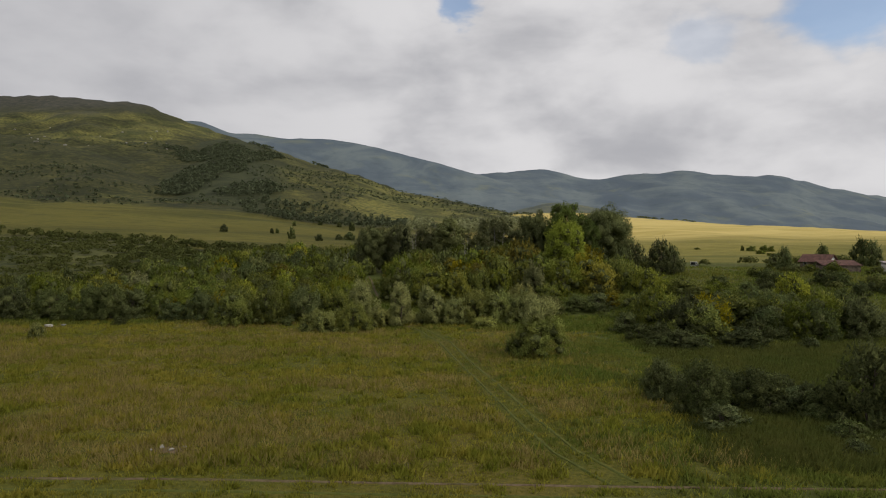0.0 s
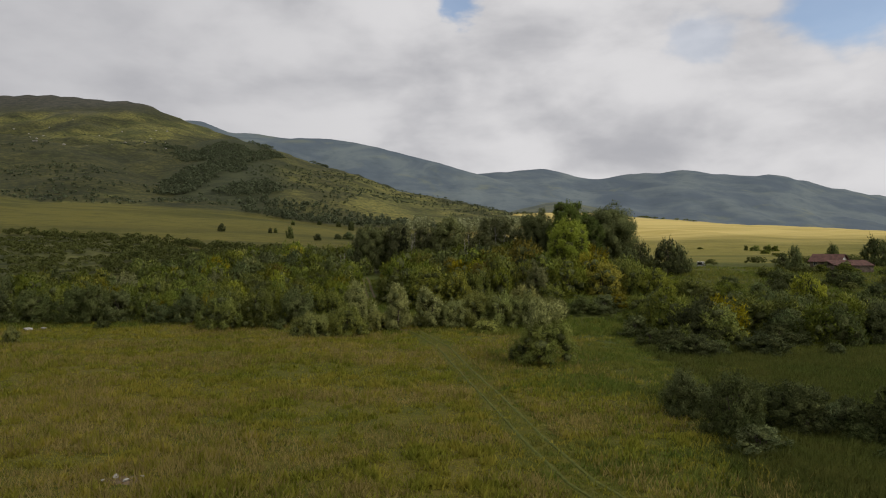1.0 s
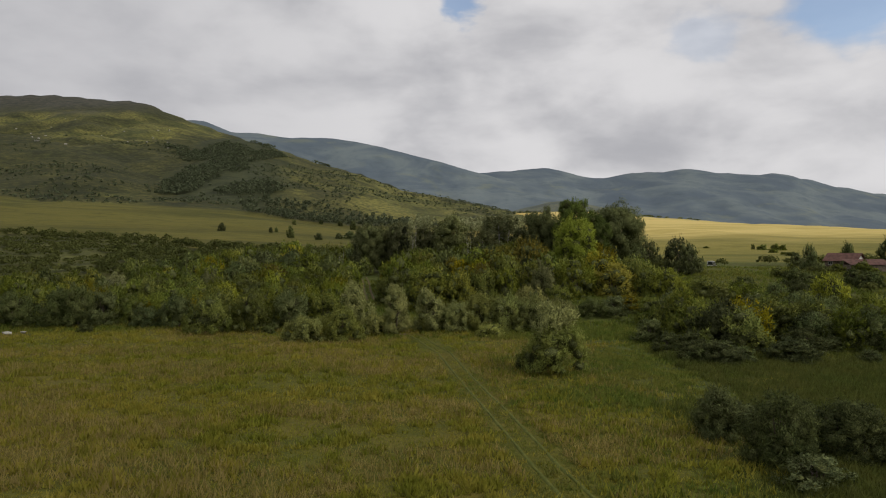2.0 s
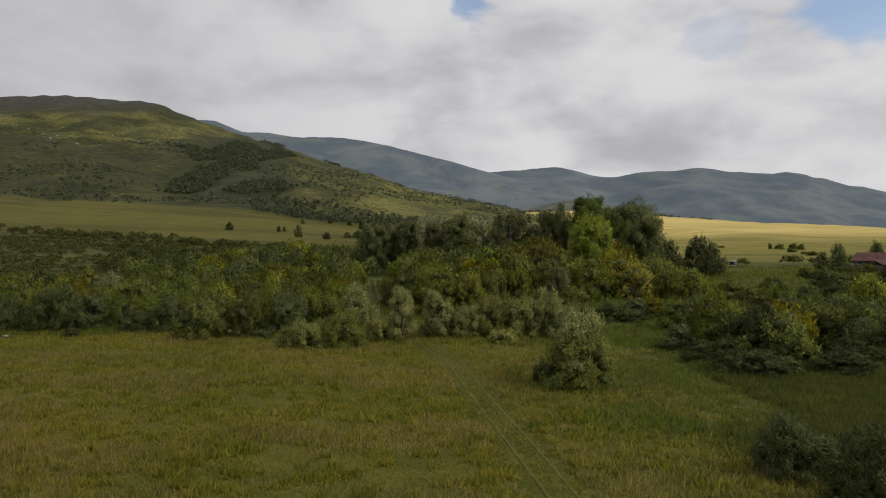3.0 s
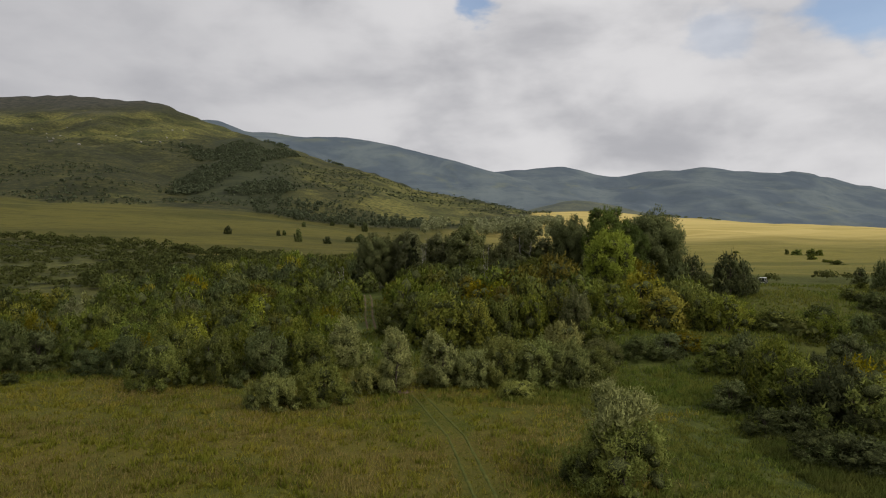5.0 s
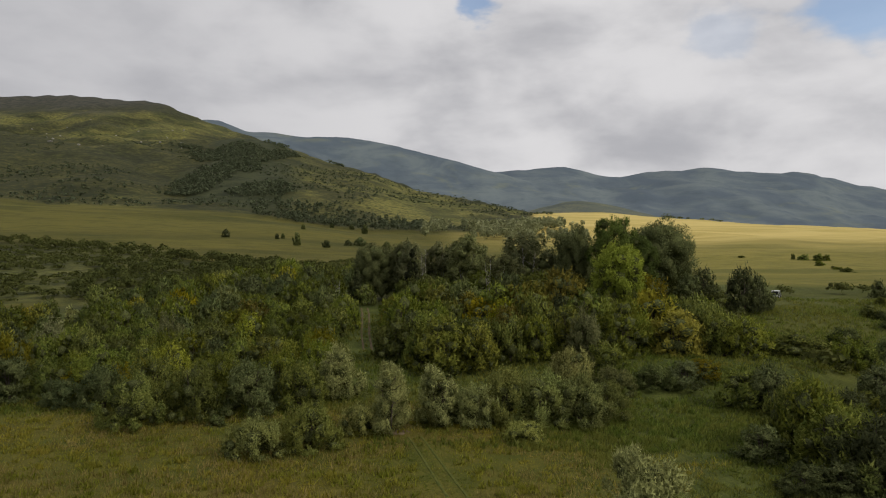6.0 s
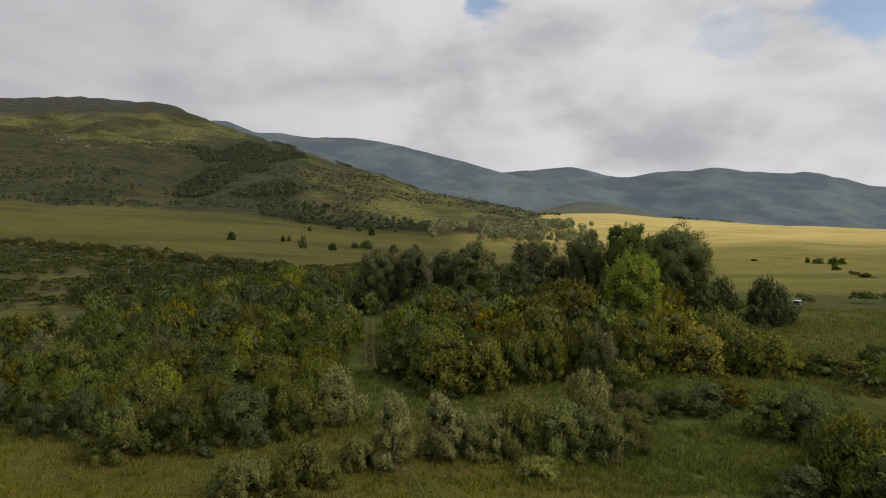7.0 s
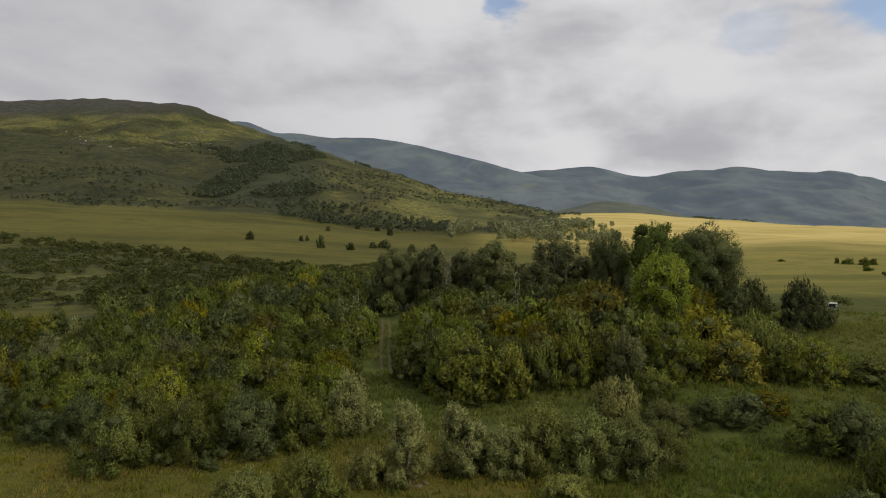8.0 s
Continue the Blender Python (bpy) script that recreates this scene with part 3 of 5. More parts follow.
def plant(kind, lobes, count, size, leaf, seed, h, w, trunk, bark, label, category, group="", long=1.6, sag=0.0, core=0.60, stems=1, lean=0.25, spiky=0.0, tall=1.7):
    """One plant: a crown of leaf sprays and its stems, standing at the origin."""
    rng = np.random.default_rng(seed + 900)
    root = tagged(new(kind), label, category, group)
    crown = new("crown", crown_mesh(kind + "_crown", lobes, count, size, LEAF[leaf], seed, h, w, long, sag, core, spiky, 9, tall))
    crown.parent = root
    verts, faces = [], []
    for k in range(stems):
        a = 6.28 * k / max(1, stems) + rng.uniform(0, 1)
        sp = 0.0 if stems == 1 else lean
        foot = (0.06 * h * sp * math.cos(a), 0.06 * h * sp * math.sin(a), -0.15)
        mid = (foot[0] + h * 0.22 * sp * math.cos(a), foot[1] + h * 0.22 * sp * math.sin(a), h * 0.42)
        tip = (mid[0] + h * 0.15 * sp * math.cos(a) + rng.uniform(-0.03, 0.03) * h, mid[1] + h * 0.15 * sp * math.sin(a), h * 0.82)
        stem(verts, faces, foot, mid, trunk, trunk * 0.7, 6)
        stem(verts, faces, mid, tip, trunk * 0.7, trunk * 0.2, 6)
        for b in range(5):
            q = 0.3 + 0.12 * b
            p = np.array(foot) * (1 - q) + np.array(tip) * q
            ang = rng.uniform(0, 6.28)
            e = p + np.array((math.cos(ang) * h * 0.16, math.sin(ang) * h * 0.16, h * 0.12))
            stem(verts, faces, p, e, trunk * 0.4, trunk * 0.12, 4)
    wood = new("trunk", mesh_from(kind + "_wood", verts, faces, [bark], True))
    wood.parent = root
    return root


STOCK = {}
USED = {}


def stand(key, x, y, h, w, turn=None, sink=0.1):
    """Stands a plant of the stock's kind at x, y with height h and width w; farther plants carry fewer, larger sprays."""
    rng = random.Random(int(x * 131 + y * 977))
    if key + "_near" in STOCK:
        key += "_near" if y < 127 and h > 2.2 and x < 26 else "_mid" if y < 150 and (h > 2.2 or w > 2.5) else "_far"
    root, h0, w0 = STOCK[key]
    a = rng.uniform(0, 360) if turn is None else turn
    m = pose(x, y, ground_z(x, y) - sink, 0, 0, a)
    size = (w / w0, w / w0, h / h0)
    if key in USED:
        root = USED[key]
        first = root.scale
        return copy_thing(root, m @ Matrix.Diagonal((size[0] / first[0], size[1] / first[1], size[2] / first[2], 1)))
    root = USED[key] = root()
    root.matrix_basis = m @ Matrix.Diagonal((*size, 1))
    return root


def stock(key, kind, lobes, count, size, leaf, seed, trunk, bark, label, category, group="", size_of=(6, 6), grades=False, **kw):
    h, w = size_of

    def maker(share, grow):
        return lambda: plant(kind, lobes, int(count * share), size * grow, leaf, seed, h, w, trunk, bark, label, category, group, **kw)
    if grades:
        for end, share, grow in (("_near", 1.22, 0.87), ("_mid", 0.50, 1.32), ("_far", 0.25, 1.85)):
            STOCK[key + end] = (maker(share, grow), h, w)
    else:
        STOCK[key] = (maker(1.0, 1.0), h, w)


def make_stock():
    rg = np.random.default_rng
    for k in range(6):
        stock(f"green{k}", "shrub", shrub_lobes(rg(k), 6, 6.4, 10 + k % 4), 6800, 0.165, "green", 10 + k, 0.10, BARK, "dense green leafy shrub in a valley thicket", "shrub", "thicket shrubs", stems=4, size_of=(6, 6.4), spiky=0.25, grades=True)
    for k in range(2):
        stock(f"dark{k}", "thorn_bush", shrub_lobes(rg(20 + k), 6, 6.4, 12), 6800, 0.16, "dark", 30 + k, 0.10, BARK, "dark green dense thorn bush on rough ground", "bush", "thorn bushes", stems=4, size_of=(6, 6.4), spiky=0.2, grades=True)
    for k in range(2):
        stock(f"yellow{k}", "shrub", shrub_lobes(rg(40 + k), 6, 6.0, 12), 6800, 0.165, "yellow", 50 + k, 0.10, BARK, "yellowing green shrub at the start of autumn", "shrub", "thicket shrubs", stems=4, size_of=(6, 6.0), spiky=0.3, grades=True)
    for k in range(2):
        stock(f"rust{k}", "shrub", shrub_lobes(rg(60 + k), 6, 6.0, 12), 6800, 0.165, "rust", 70 + k, 0.10, BARK, "rust-tinted olive shrub in a valley thicket", "shrub", "thicket shrubs", stems=4, size_of=(6, 6.0), spiky=0.25, grades=True)
    for k in range(3):
        stock(f"silver{k}", "willow", shrub_lobes(rg(80 + k), 7, 5.0, 12, 0.16), 9500, 0.125, "silver", 90 + k, 0.11, BARK, "silver-grey willow bush with narrow leaves", "willow", "silver willows", long=2.3, stems=4, size_of=(7, 5.0), spiky=0.35, grades=True)
    for k in range(2):
        stock(f"grey{k}", "willow", shrub_lobes(rg(110 + k), 6, 6.4, 13, 0.2), 9500, 0.13, "grey", 120 + k, 0.10, BARK, "rounded grey-green willow bush at the meadow's edge", "willow", "grey willows", long=2.1, stems=5, size_of=(6, 6.4), spiky=0.2, grades=True)
    stock("ash_willow", "willow", shrub_lobes(rg(119), 7, 6, 13, 0.2), 8000, 0.155, "ash", 126, 0.10, BARK, "ash-grey willow bush standing out of a green thicket", "willow", "silver willows", long=2.1, stems=5, size_of=(7, 6), spiky=0.25)
    plume = [(-0.9, 0, 6.0, 1.1, 1.1, 1.1), (0.2, 0.3, 6.5, 1.0, 1.0, 1.0), (1.2, -0.2, 5.7, 1.0, 1.0, 1.1), (0.0, 0, 4.6, 1.7, 1.6, 1.3), (1.4, 0, 3.6, 1.3, 1.3, 1.2),
             (-0.8, 0.2, 3.0, 1.1, 1.1, 1.2), (0.3, 0, 2.4, 1.3, 1.3, 1.6), (2.3, 0, 2.2, 1.2, 1.2, 1.3), (1.2, -0.5, 1.2, 1.8, 1.6, 1.1), (-1.4, 0.3, 1.0, 1.3, 1.2, 0.9)]
    stock("plume", "willow", plume, 17000, 0.105, "silver", 96, 0.12, BARK, "silver-topped willow bush with a broad olive skirt", "willow", "silver willows", long=2.3, stems=4, size_of=(7.5, 5.6), spiky=0.4, core=0.6)
    head = [(-0.9, 0, 5.2, 1.2, 1.2, 1.1), (0.6, 0.3, 5.6, 1.2, 1.2, 1.1), (1.1, -0.3, 4.7, 1.1, 1.1, 1.0), (-0.3, 0.2, 4.3, 1.5, 1.4, 1.2), (0.2, 0, 3.2, 1.1, 1.1, 1.2)]
    stock("head_willow", "willow", head, 9000, 0.11, "silver", 98, 0.12, BARK, "silver-headed willow rising out of a grey-green bush", "willow", "silver willows", long=2.3, stems=3, size_of=(6.7, 4.4), spiky=0.3, core=0.6)
    for k in range(2):
        stock(f"olive{k}", "willow", shrub_lobes(rg(130 + k), 3.8, 5.4, 13, 0.2), 9000, 0.105, "olive", 135 + k, 0.07, BARK, "low rounded olive-green willow bush at the meadow's edge", "willow", "olive willows", long=2.1, stems=5, size_of=(3.8, 5.4), spiky=0.25)
    for k in range(2):
        stock(f"birch{k}", "birch_tree", tree_lobes(rg(140 + k), 16, 9, 18, 0.25, 0.90, 0.55), 13000, 0.26, "birch", 150 + k, 0.17, BIRCH_BARK, "tall birch with pale trunks and a dull green crown", "tree", "tall grove", long=1.8, sag=0.8, core=0.5, stems=4, lean=0.30, tall=1.2, size_of=(16, 9))
    for k in range(2):
        stock(f"broad{k}", "broadleaf_tree", tree_lobes(rg(170 + k), 18, 13, 24, 0.14, 0.88, 0.5), 26000, 0.225, "grove", 180 + k, 0.35, BARK, "tall dark round-crowned broadleaf tree in a grove", "tree", "tall grove", size_of=(18, 13), core=0.72, tall=1.2)
    stock("lime0", "poplar_tree", tree_lobes(rg(200), 16, 9.5, 20, 0.30, 0.90, 0.5), 18000, 0.24, "lime", 210, 0.30, BARK, "bright light-green poplar in front of darker trees", "tree", "tall grove", size_of=(16, 9.5), spiky=0.05, tall=1.2)
    stock("poplar0", "poplar_tree", tree_lobes(rg(220), 19, 9, 20, 0.15, 0.92, 0.5), 19000, 0.25, "poplar", 230, 0.30, BARK, "tall green poplar rising above the grove", "tree", "tall grove", size_of=(19, 9), tall=1.1, core=0.72)
    spire = [(0, 0, 1.0 + 1.15 * k, 1.75 - 0.17 * k, 1.75 - 0.17 * k, 0.95) for k in range(9)]
    stock("spruce", "spruce_tree", spire, 6000, 0.26, "spruce", 240, 0.16, BARK, "narrow dark spruce at the edge of a grove", "tree", "tall grove", size_of=(12, 4.2), sag=0.5)


make_stock()

# the willows and bushes along the meadow's edge
for row in (
    ("plume", -7.0, 105.6, 7.0, 5.8, 80), ("silver1", -1.9, 108.7, 6.2, 6.2), ("silver2", -15.2, 121.0, 6.6, 6.4), ("head_willow", 10.9, 77.6, 6.8, 5.2),
    ("grey0", 1.9, 108.6, 4.4, 5.4), ("grey1", 5.2, 110.6, 5.6, 7.4), ("grey0", 9.2, 109.2, 5.4, 6.8), ("grey1", 13.2, 109.6, 5.2, 6.6),
    ("grey0", 16.4, 111.4, 4.2, 5.6), ("olive1", 15.0, 124.5, 5.4, 7.0), ("grey1", 19.6, 122.0, 3.6, 6.0), ("olive0", 6.7, 103.3, 1.8, 4.2), ("olive0", -18.5, 97.6, 3.5, 5.6),
    ("olive1", -14.0, 100.4, 4.2, 6.4), ("olive0", -10.0, 105.5, 3.0, 4.2), ("ash_willow", 19.2, 138.6, 8.0, 6.6), ("dark0", 25.8, 124.6, 3.2, 5.4), ("dark1", 29.6, 124.8, 3.4, 5.6), ("rust1", 32.6, 126.4, 2.6, 5.0),
):
    stand(*row)

# shrubs inside the thicket that stand out
for row in (
    ("yellow0", -2.5, 135.0, 8.0, 10.0), ("yellow1", 2.8, 135.6, 7.0, 7.0), ("rust0", 12.8, 156.0, 9.6, 11.5), ("rust1", 20.7, 166.0, 10.4, 12.0),
    ("rust0", 4.2, 156.9, 7.0, 7.6), ("rust1", 8.5, 147.6, 7.2, 7.6), ("green1", 26.7, 145.4, 8.6, 9.4), ("rust0", 32.7, 151.0, 8.6, 9.1),
    ("rust1", 33.0, 139.0, 7.2, 9.6), ("green4", 40.9, 140.0, 6.8, 8.0), ("green0", 25.5, 138.4, 6.6, 7.6), ("yellow1", 42.6, 136.4, 5.8, 6.2),
):
    stand(*row)
for row in (
    ("rust1", -12.8, 169.8, 6.0, 6.6), ("green2", -8.7, 191.6, 8.0, 10.5), ("green5", -2.3, 180.0, 8.0, 9.5), ("green0", -9.8, 144.4, 6.2, 8.4),
    ("green3", 21.5, 132.6, 4.0, 6.0), ("green2", 39.7, 149.3, 7.8, 8.9), ("green5", 4.8, 190.0, 8.5, 11.0), ("dark1", 57.0, 171.0, 8.8, 7.6), ("dark1", 60.4, 172.5, 7.0, 6.0),
    ("dark1", 55.8, 189.5, 7.2, 7.0), ("dark0", 51.6, 187.0, 6.4, 6.6), ("dark1", 61.5, 176.0, 5.6, 6.0), ("green1", 46.5, 143.5, 5.6, 7.4),
):
    stand(*row)
for row in (
    ("green2", -52.7, 121.0, 4.8, 6.0), ("yellow0", -63.5, 146.5, 5.0, 6.6), ("ash_willow", -66.5, 144.4, 6.8, 6.2), ("rust0", -40.1, 119.5, 4.8, 5.0),
    ("grey0", -32.6, 115.6, 4.8, 4.6), ("yellow1", -47.4, 137.4, 4.8, 5.0), ("ash_willow", -48.2, 146.0, 7.0, 6.2), ("yellow0", -41.4, 138.8, 5.0, 5.1),
    ("green4", -39.2, 142.6, 6.0, 8.2), ("yellow1", -38.8, 156.5, 6.2, 8.0), ("yellow0", -31.9, 134.6, 5.4, 7.0), ("yellow1", -26.6, 134.3, 5.4, 6.2),
    ("green5", -22.4, 144.6, 6.0, 8.4), ("dark1", -76.0, 205.0, 8.0, 6.6), ("dark1", -48.5, 175.9, 5.4, 7.1),
):
    stand(*row)

# front row of the thicket
for row in (
    ("green0", -35.0, 107.1, 5.4, 6.8), ("green1", -29.4, 110.6, 6.4, 6.0), ("dark0", -24.0, 113.7, 6.1, 8.1), ("green3", -18.9, 116.1, 5.5, 6.5),
    ("dark1", -48.0, 116.5, 3.2, 5.8), ("green2", -35.3, 113.6, 6.6, 6.4), ("dark0", -42.0, 115.0, 5.2, 6.0), ("dark1", -56.0, 119.0, 5.4, 7.0),
    ("dark1", -64.0, 120.0, 5.8, 8.0), ("dark0", -72.0, 120.5, 5.8, 8.0), ("dark0", -80.0, 121.0, 6.0, 8.0), ("dark1", -88.0, 122.0, 6.0, 8.0),
):
    stand(*row)

# bushes on the near rough ground
for row in (
    ("dark0", 17.3, 52.0, 3.3, 3.2), ("dark1", 18.6, 47.0, 4.0, 3.9), ("dark0", 22.9, 48.2, 3.2, 5.0), ("dark1", 29.0, 44.5, 5.8, 6.0),
    ("dark1", 27.5, 98, 3.0, 5.0), ("green1", 31.5, 94.1, 5.6, 6.4), ("dark0", 33.3, 90.1, 6.0, 6.8), ("green3", 41.9, 96.0, 5.5, 8.0),
    ("green2", 48.5, 98.2, 5.2, 8.2), ("yellow1", 62.6, 116.9, 7.6, 6.7), ("green1", 51.1, 138.1, 4.2, 9.2), ("green0", 58.2, 138.0, 4.2, 8.2),
    ("dark1", 79.6, 156.0, 2.6, 7.1), ("green5", 33.2, 100.4, 6.6, 7.0),
):
    stand(*row)

# close scrub on the bank
def bank_scrub():
    rng = random.Random(12)
    for x0, x1, y0, y1, count, lo, hi in ((18.5, 40, 43, 56, 34, 0.9, 2.1), (22, 36, 37, 46, 16, 0.7, 1.5), (24, 63, 85, 106, 44, 3.0, 6.0), (50, 66, 112, 132, 8, 2.0, 4.5), (44, 72, 110, 140, 14, 2.4, 5.0), (26, 46, 79, 90, 24, 1.0, 2.6), (33, 58, 104, 122, 20, 2.6, 5.2)):
        for _ in range(count):
            x, y = rng.uniform(x0, x1), rng.uniform(y0, y1)
            if y0 == 85 and x < 29 + (y - 85) * 0.3:
                continue
            h = rng.uniform(lo, hi)
            tail = 0.0 if y0 < 80 else 1.0
            stand(rng.choices(["dark0", "dark1", "green0", "green2", "green3", "yellow0", "rust0"], [3, 3, 2 * tail, 2 * tail, 2 * tail, 0.4 * tail, 0.25 * tail])[0], x, y, h, h * (rng.uniform(1.1, 1.5) if tail else rng.uniform(1.5, 2.3)))


def lowland_bushes():
    """Scattered bushes between the bank and the field."""
    rng = random.Random(44)
    for _ in range(22):
        y = rng.uniform(132, 184)
        x = rng.uniform(62 + (y - 132) * 0.42, 112)
        h = rng.uniform(1.6, 3.8)
        stand(rng.choice(["dark0", "dark1", "green1", "green4"]), x, y, h, h * rng.uniform(1.2, 1.8))


bank_scrub()
lowland_bushes()

# the tall grove
for row in (
    ("broad0", 50.6, 206, 18.6, 17.0), ("lime0", 31.4, 168, 14.8, 10.6), ("poplar0", 35.4, 190, 19.4, 10.6), ("poplar0", 41.0, 188, 15.0, 8.0),
    ("broad1", 27.4, 199, 17.6, 10.4), ("birch0", 17.0, 203, 16.6, 12.6), ("birch1", 1.9, 205, 16.8, 11.4), ("birch0", -5.5, 214, 14.5, 9.0),
    ("birch1", -13.2, 208, 15.2, 8.6), ("broad1", -22.5, 210, 14.6, 11.0), ("birch0", -17.4, 214, 14.6, 8.0), ("birch1", 9.4, 192, 12.0, 8.0),
    ("spruce", -11.3, 196, 13.4, 4.6), ("spruce", -26.0, 204, 9.0, 4.0), ("dark0", -27.5, 207, 8.0, 7.0), ("broad0", 42.5, 210, 15.5, 11.0),
    ("green1", -24, 203, 5.5, 6), ("green0", -13, 201, 6, 7), ("dark1", -6, 204, 6, 7), ("green3", 5, 198, 6.5, 8), ("dark0", 46, 196, 7.0, 8.0),
):
    stand(*row)


def bare_birch(x, y, h):
    """A dead birch: pale forked stems with bare twigs."""
    rng = np.random.default_rng(int(abs(x) * 10))
    root = tagged(new("bare_birch"), "dead leafless birch with pale bare stems", "tree", "bare birches")
    verts, faces = [], []
    for k in range(3):
        a = 2.1 * k + 0.4
        foot, tip = np.array((0.15 * math.cos(a), 0.15 * math.sin(a), -0.2)), np.array((0.7 * math.cos(a), 0.7 * math.sin(a), h * (1 - 0.12 * k)))
        stem(verts, faces, foot, tip, 0.06, 0.015, 6)
        for b in range(7):
            p = foot + (tip - foot) * (0.4 + 0.085 * b)
            g = rng.uniform(0, 6.28)
            stem(verts, faces, p, p + np.array((0.8 * math.cos(g), 0.8 * math.sin(g), 0.75)) * rng.uniform(0.5, 1.2), 0.03, 0.008, 4)
    wood = new("trunk", mesh_from("bare_birch_wood", verts, faces, [BIRCH_BARK], True))
    wood.parent = root
    root.matrix_basis = pose(x, y, ground_z(x, y))


for x, y, h in ((-27.6, 186.0, 8.2), (6.5, 186.0, 12.0), (-9.0, 203.0, 14.5)):
    bare_birch(x, y, h)


# ---- thicket filling ----
def trail_x(y):
    return float(np.interp(y, (84, 105, 120, 140, 165, 187, 215), (-1, -6, -9.5, -13.5, -18.0, -21.5, -27)))


def fill_thicket():
    rng = random.Random(5)
    keys = ["green0", "green1", "green2", "green3", "green4", "green5", "dark0", "dark1", "yellow0", "yellow1", "rust0", "rust1", "silver1", "grey0"]
    weights = [4, 4, 4, 4, 4, 4, 4.5, 4.5, 1.3, 1.3, 1.0, 1.0, 0.5, 0.9]
    spots = [(o.matrix_basis.translation.x, o.matrix_basis.translation.y) for o in scene.collection.objects if o.parent is None and o.type == "EMPTY"]
    made = 0
    for _ in range(9000):
        y = rng.uniform(112, 256)
        x = rng.uniform(-0.72 * min(y, 205) - 10, 62)
        left = x < trail_x(y) - 3.9 and y > 117 + 4 * vnoise(x / 9, 3)
        right = trail_x(y) + 6 < x and y > np.interp(x, (-12, 5, 20, 45, 62), (126, 138, 140, 140, 165)) and y < 190 and x < np.interp(y, (140, 165, 190), (46, 44, 40))
        open_patch = x < -85 + 0.4 * (y - 200) and 192 < y
        if not (left or right) or open_patch:
            continue
        gap = 3.5 if y < 150 else 4.5 if y < 195 else 5.6
        if any((x - a) ** 2 + (y - b) ** 2 < gap ** 2 for a, b in spots):
            continue
        if fbm(x / 18, y / 18, 2) < 0.30:
            continue
        spots.append((x, y))
        h = rng.uniform(2.8, 6.8) * (1.0 if x < -10 else 1.15)
        if y > 150 and x > -70:
            h *= 1.2
        if y > 195:
            h = rng.uniform(5.5, 9.0)
        stand(rng.choices(keys, weights)[0], x, y, h, h * rng.uniform(0.85, 1.25))
        made += 1
        if made >= 345:
            break


fill_thicket()


# ---- far shrubs and woods ----
def clump_stuff(name, spots, each, leaf, label, category, seed, flat=1.0):
    """Many small far plants in one mesh; spots: rows of x, y, height, width."""
    rng = np.random.default_rng(seed)
    spots = np.array(spots)
    n = len(spots)
    gz, _ = land(spots[:, 0], spots[:, 1])
    k = np.repeat(np.arange(n), each)
    d = rng.normal(0, 1, (n * each, 3))
    d[:, 2] = np.abs(d[:, 2]) * 1.1 - 0.25
    d /= np.linalg.norm(d, axis=1, keepdims=True)
    r = 0.55 + 0.5 * rng.random(n * each)
    h, w = spots[k, 2], spots[k, 3]
    p = np.stack([spots[k, 0] + d[:, 0] * r * w * 0.5, spots[k, 1] + d[:, 1] * r * w * 0.5, gz[k] + h * 0.5 + d[:, 2] * r * h * 0.5], 1)
    size = (h + w) * 0.5 * (1.35 / math.sqrt(each))
    v, f = leaf_quads(rng, p, d, size, 1.4)
    tri = np.concatenate([f[:, [0, 1, 2]], f[:, [0, 2, 3]]])
    nv = d + rng.normal(0, 0.25, d.shape) + np.array((0, 0, 0.2))
    ob = new(name, foliage_mesh(name, v, tri, np.repeat(nv, 4, 0), LEAF[leaf]))
    return tagged(ob, label, category, kind="stuff")


def scatter(seed, count, xy, size, ok=lambda x, y: True, ratio=(0.9, 1.3)):
    rng = random.Random(seed)
    rows = []
    while len(rows) < count:
        x, y = xy(rng)
        if ok(x, y):
            h = rng.uniform(*size)
            rows.append((x, y, h, h * rng.uniform(*ratio)))
    return rows


def by_bearing(s0, s1, y0, y1):
    def pick(rng):
        y = rng.uniform(y0, y1)
        return rng.uniform(s0, s1) * y / F, y
    return pick


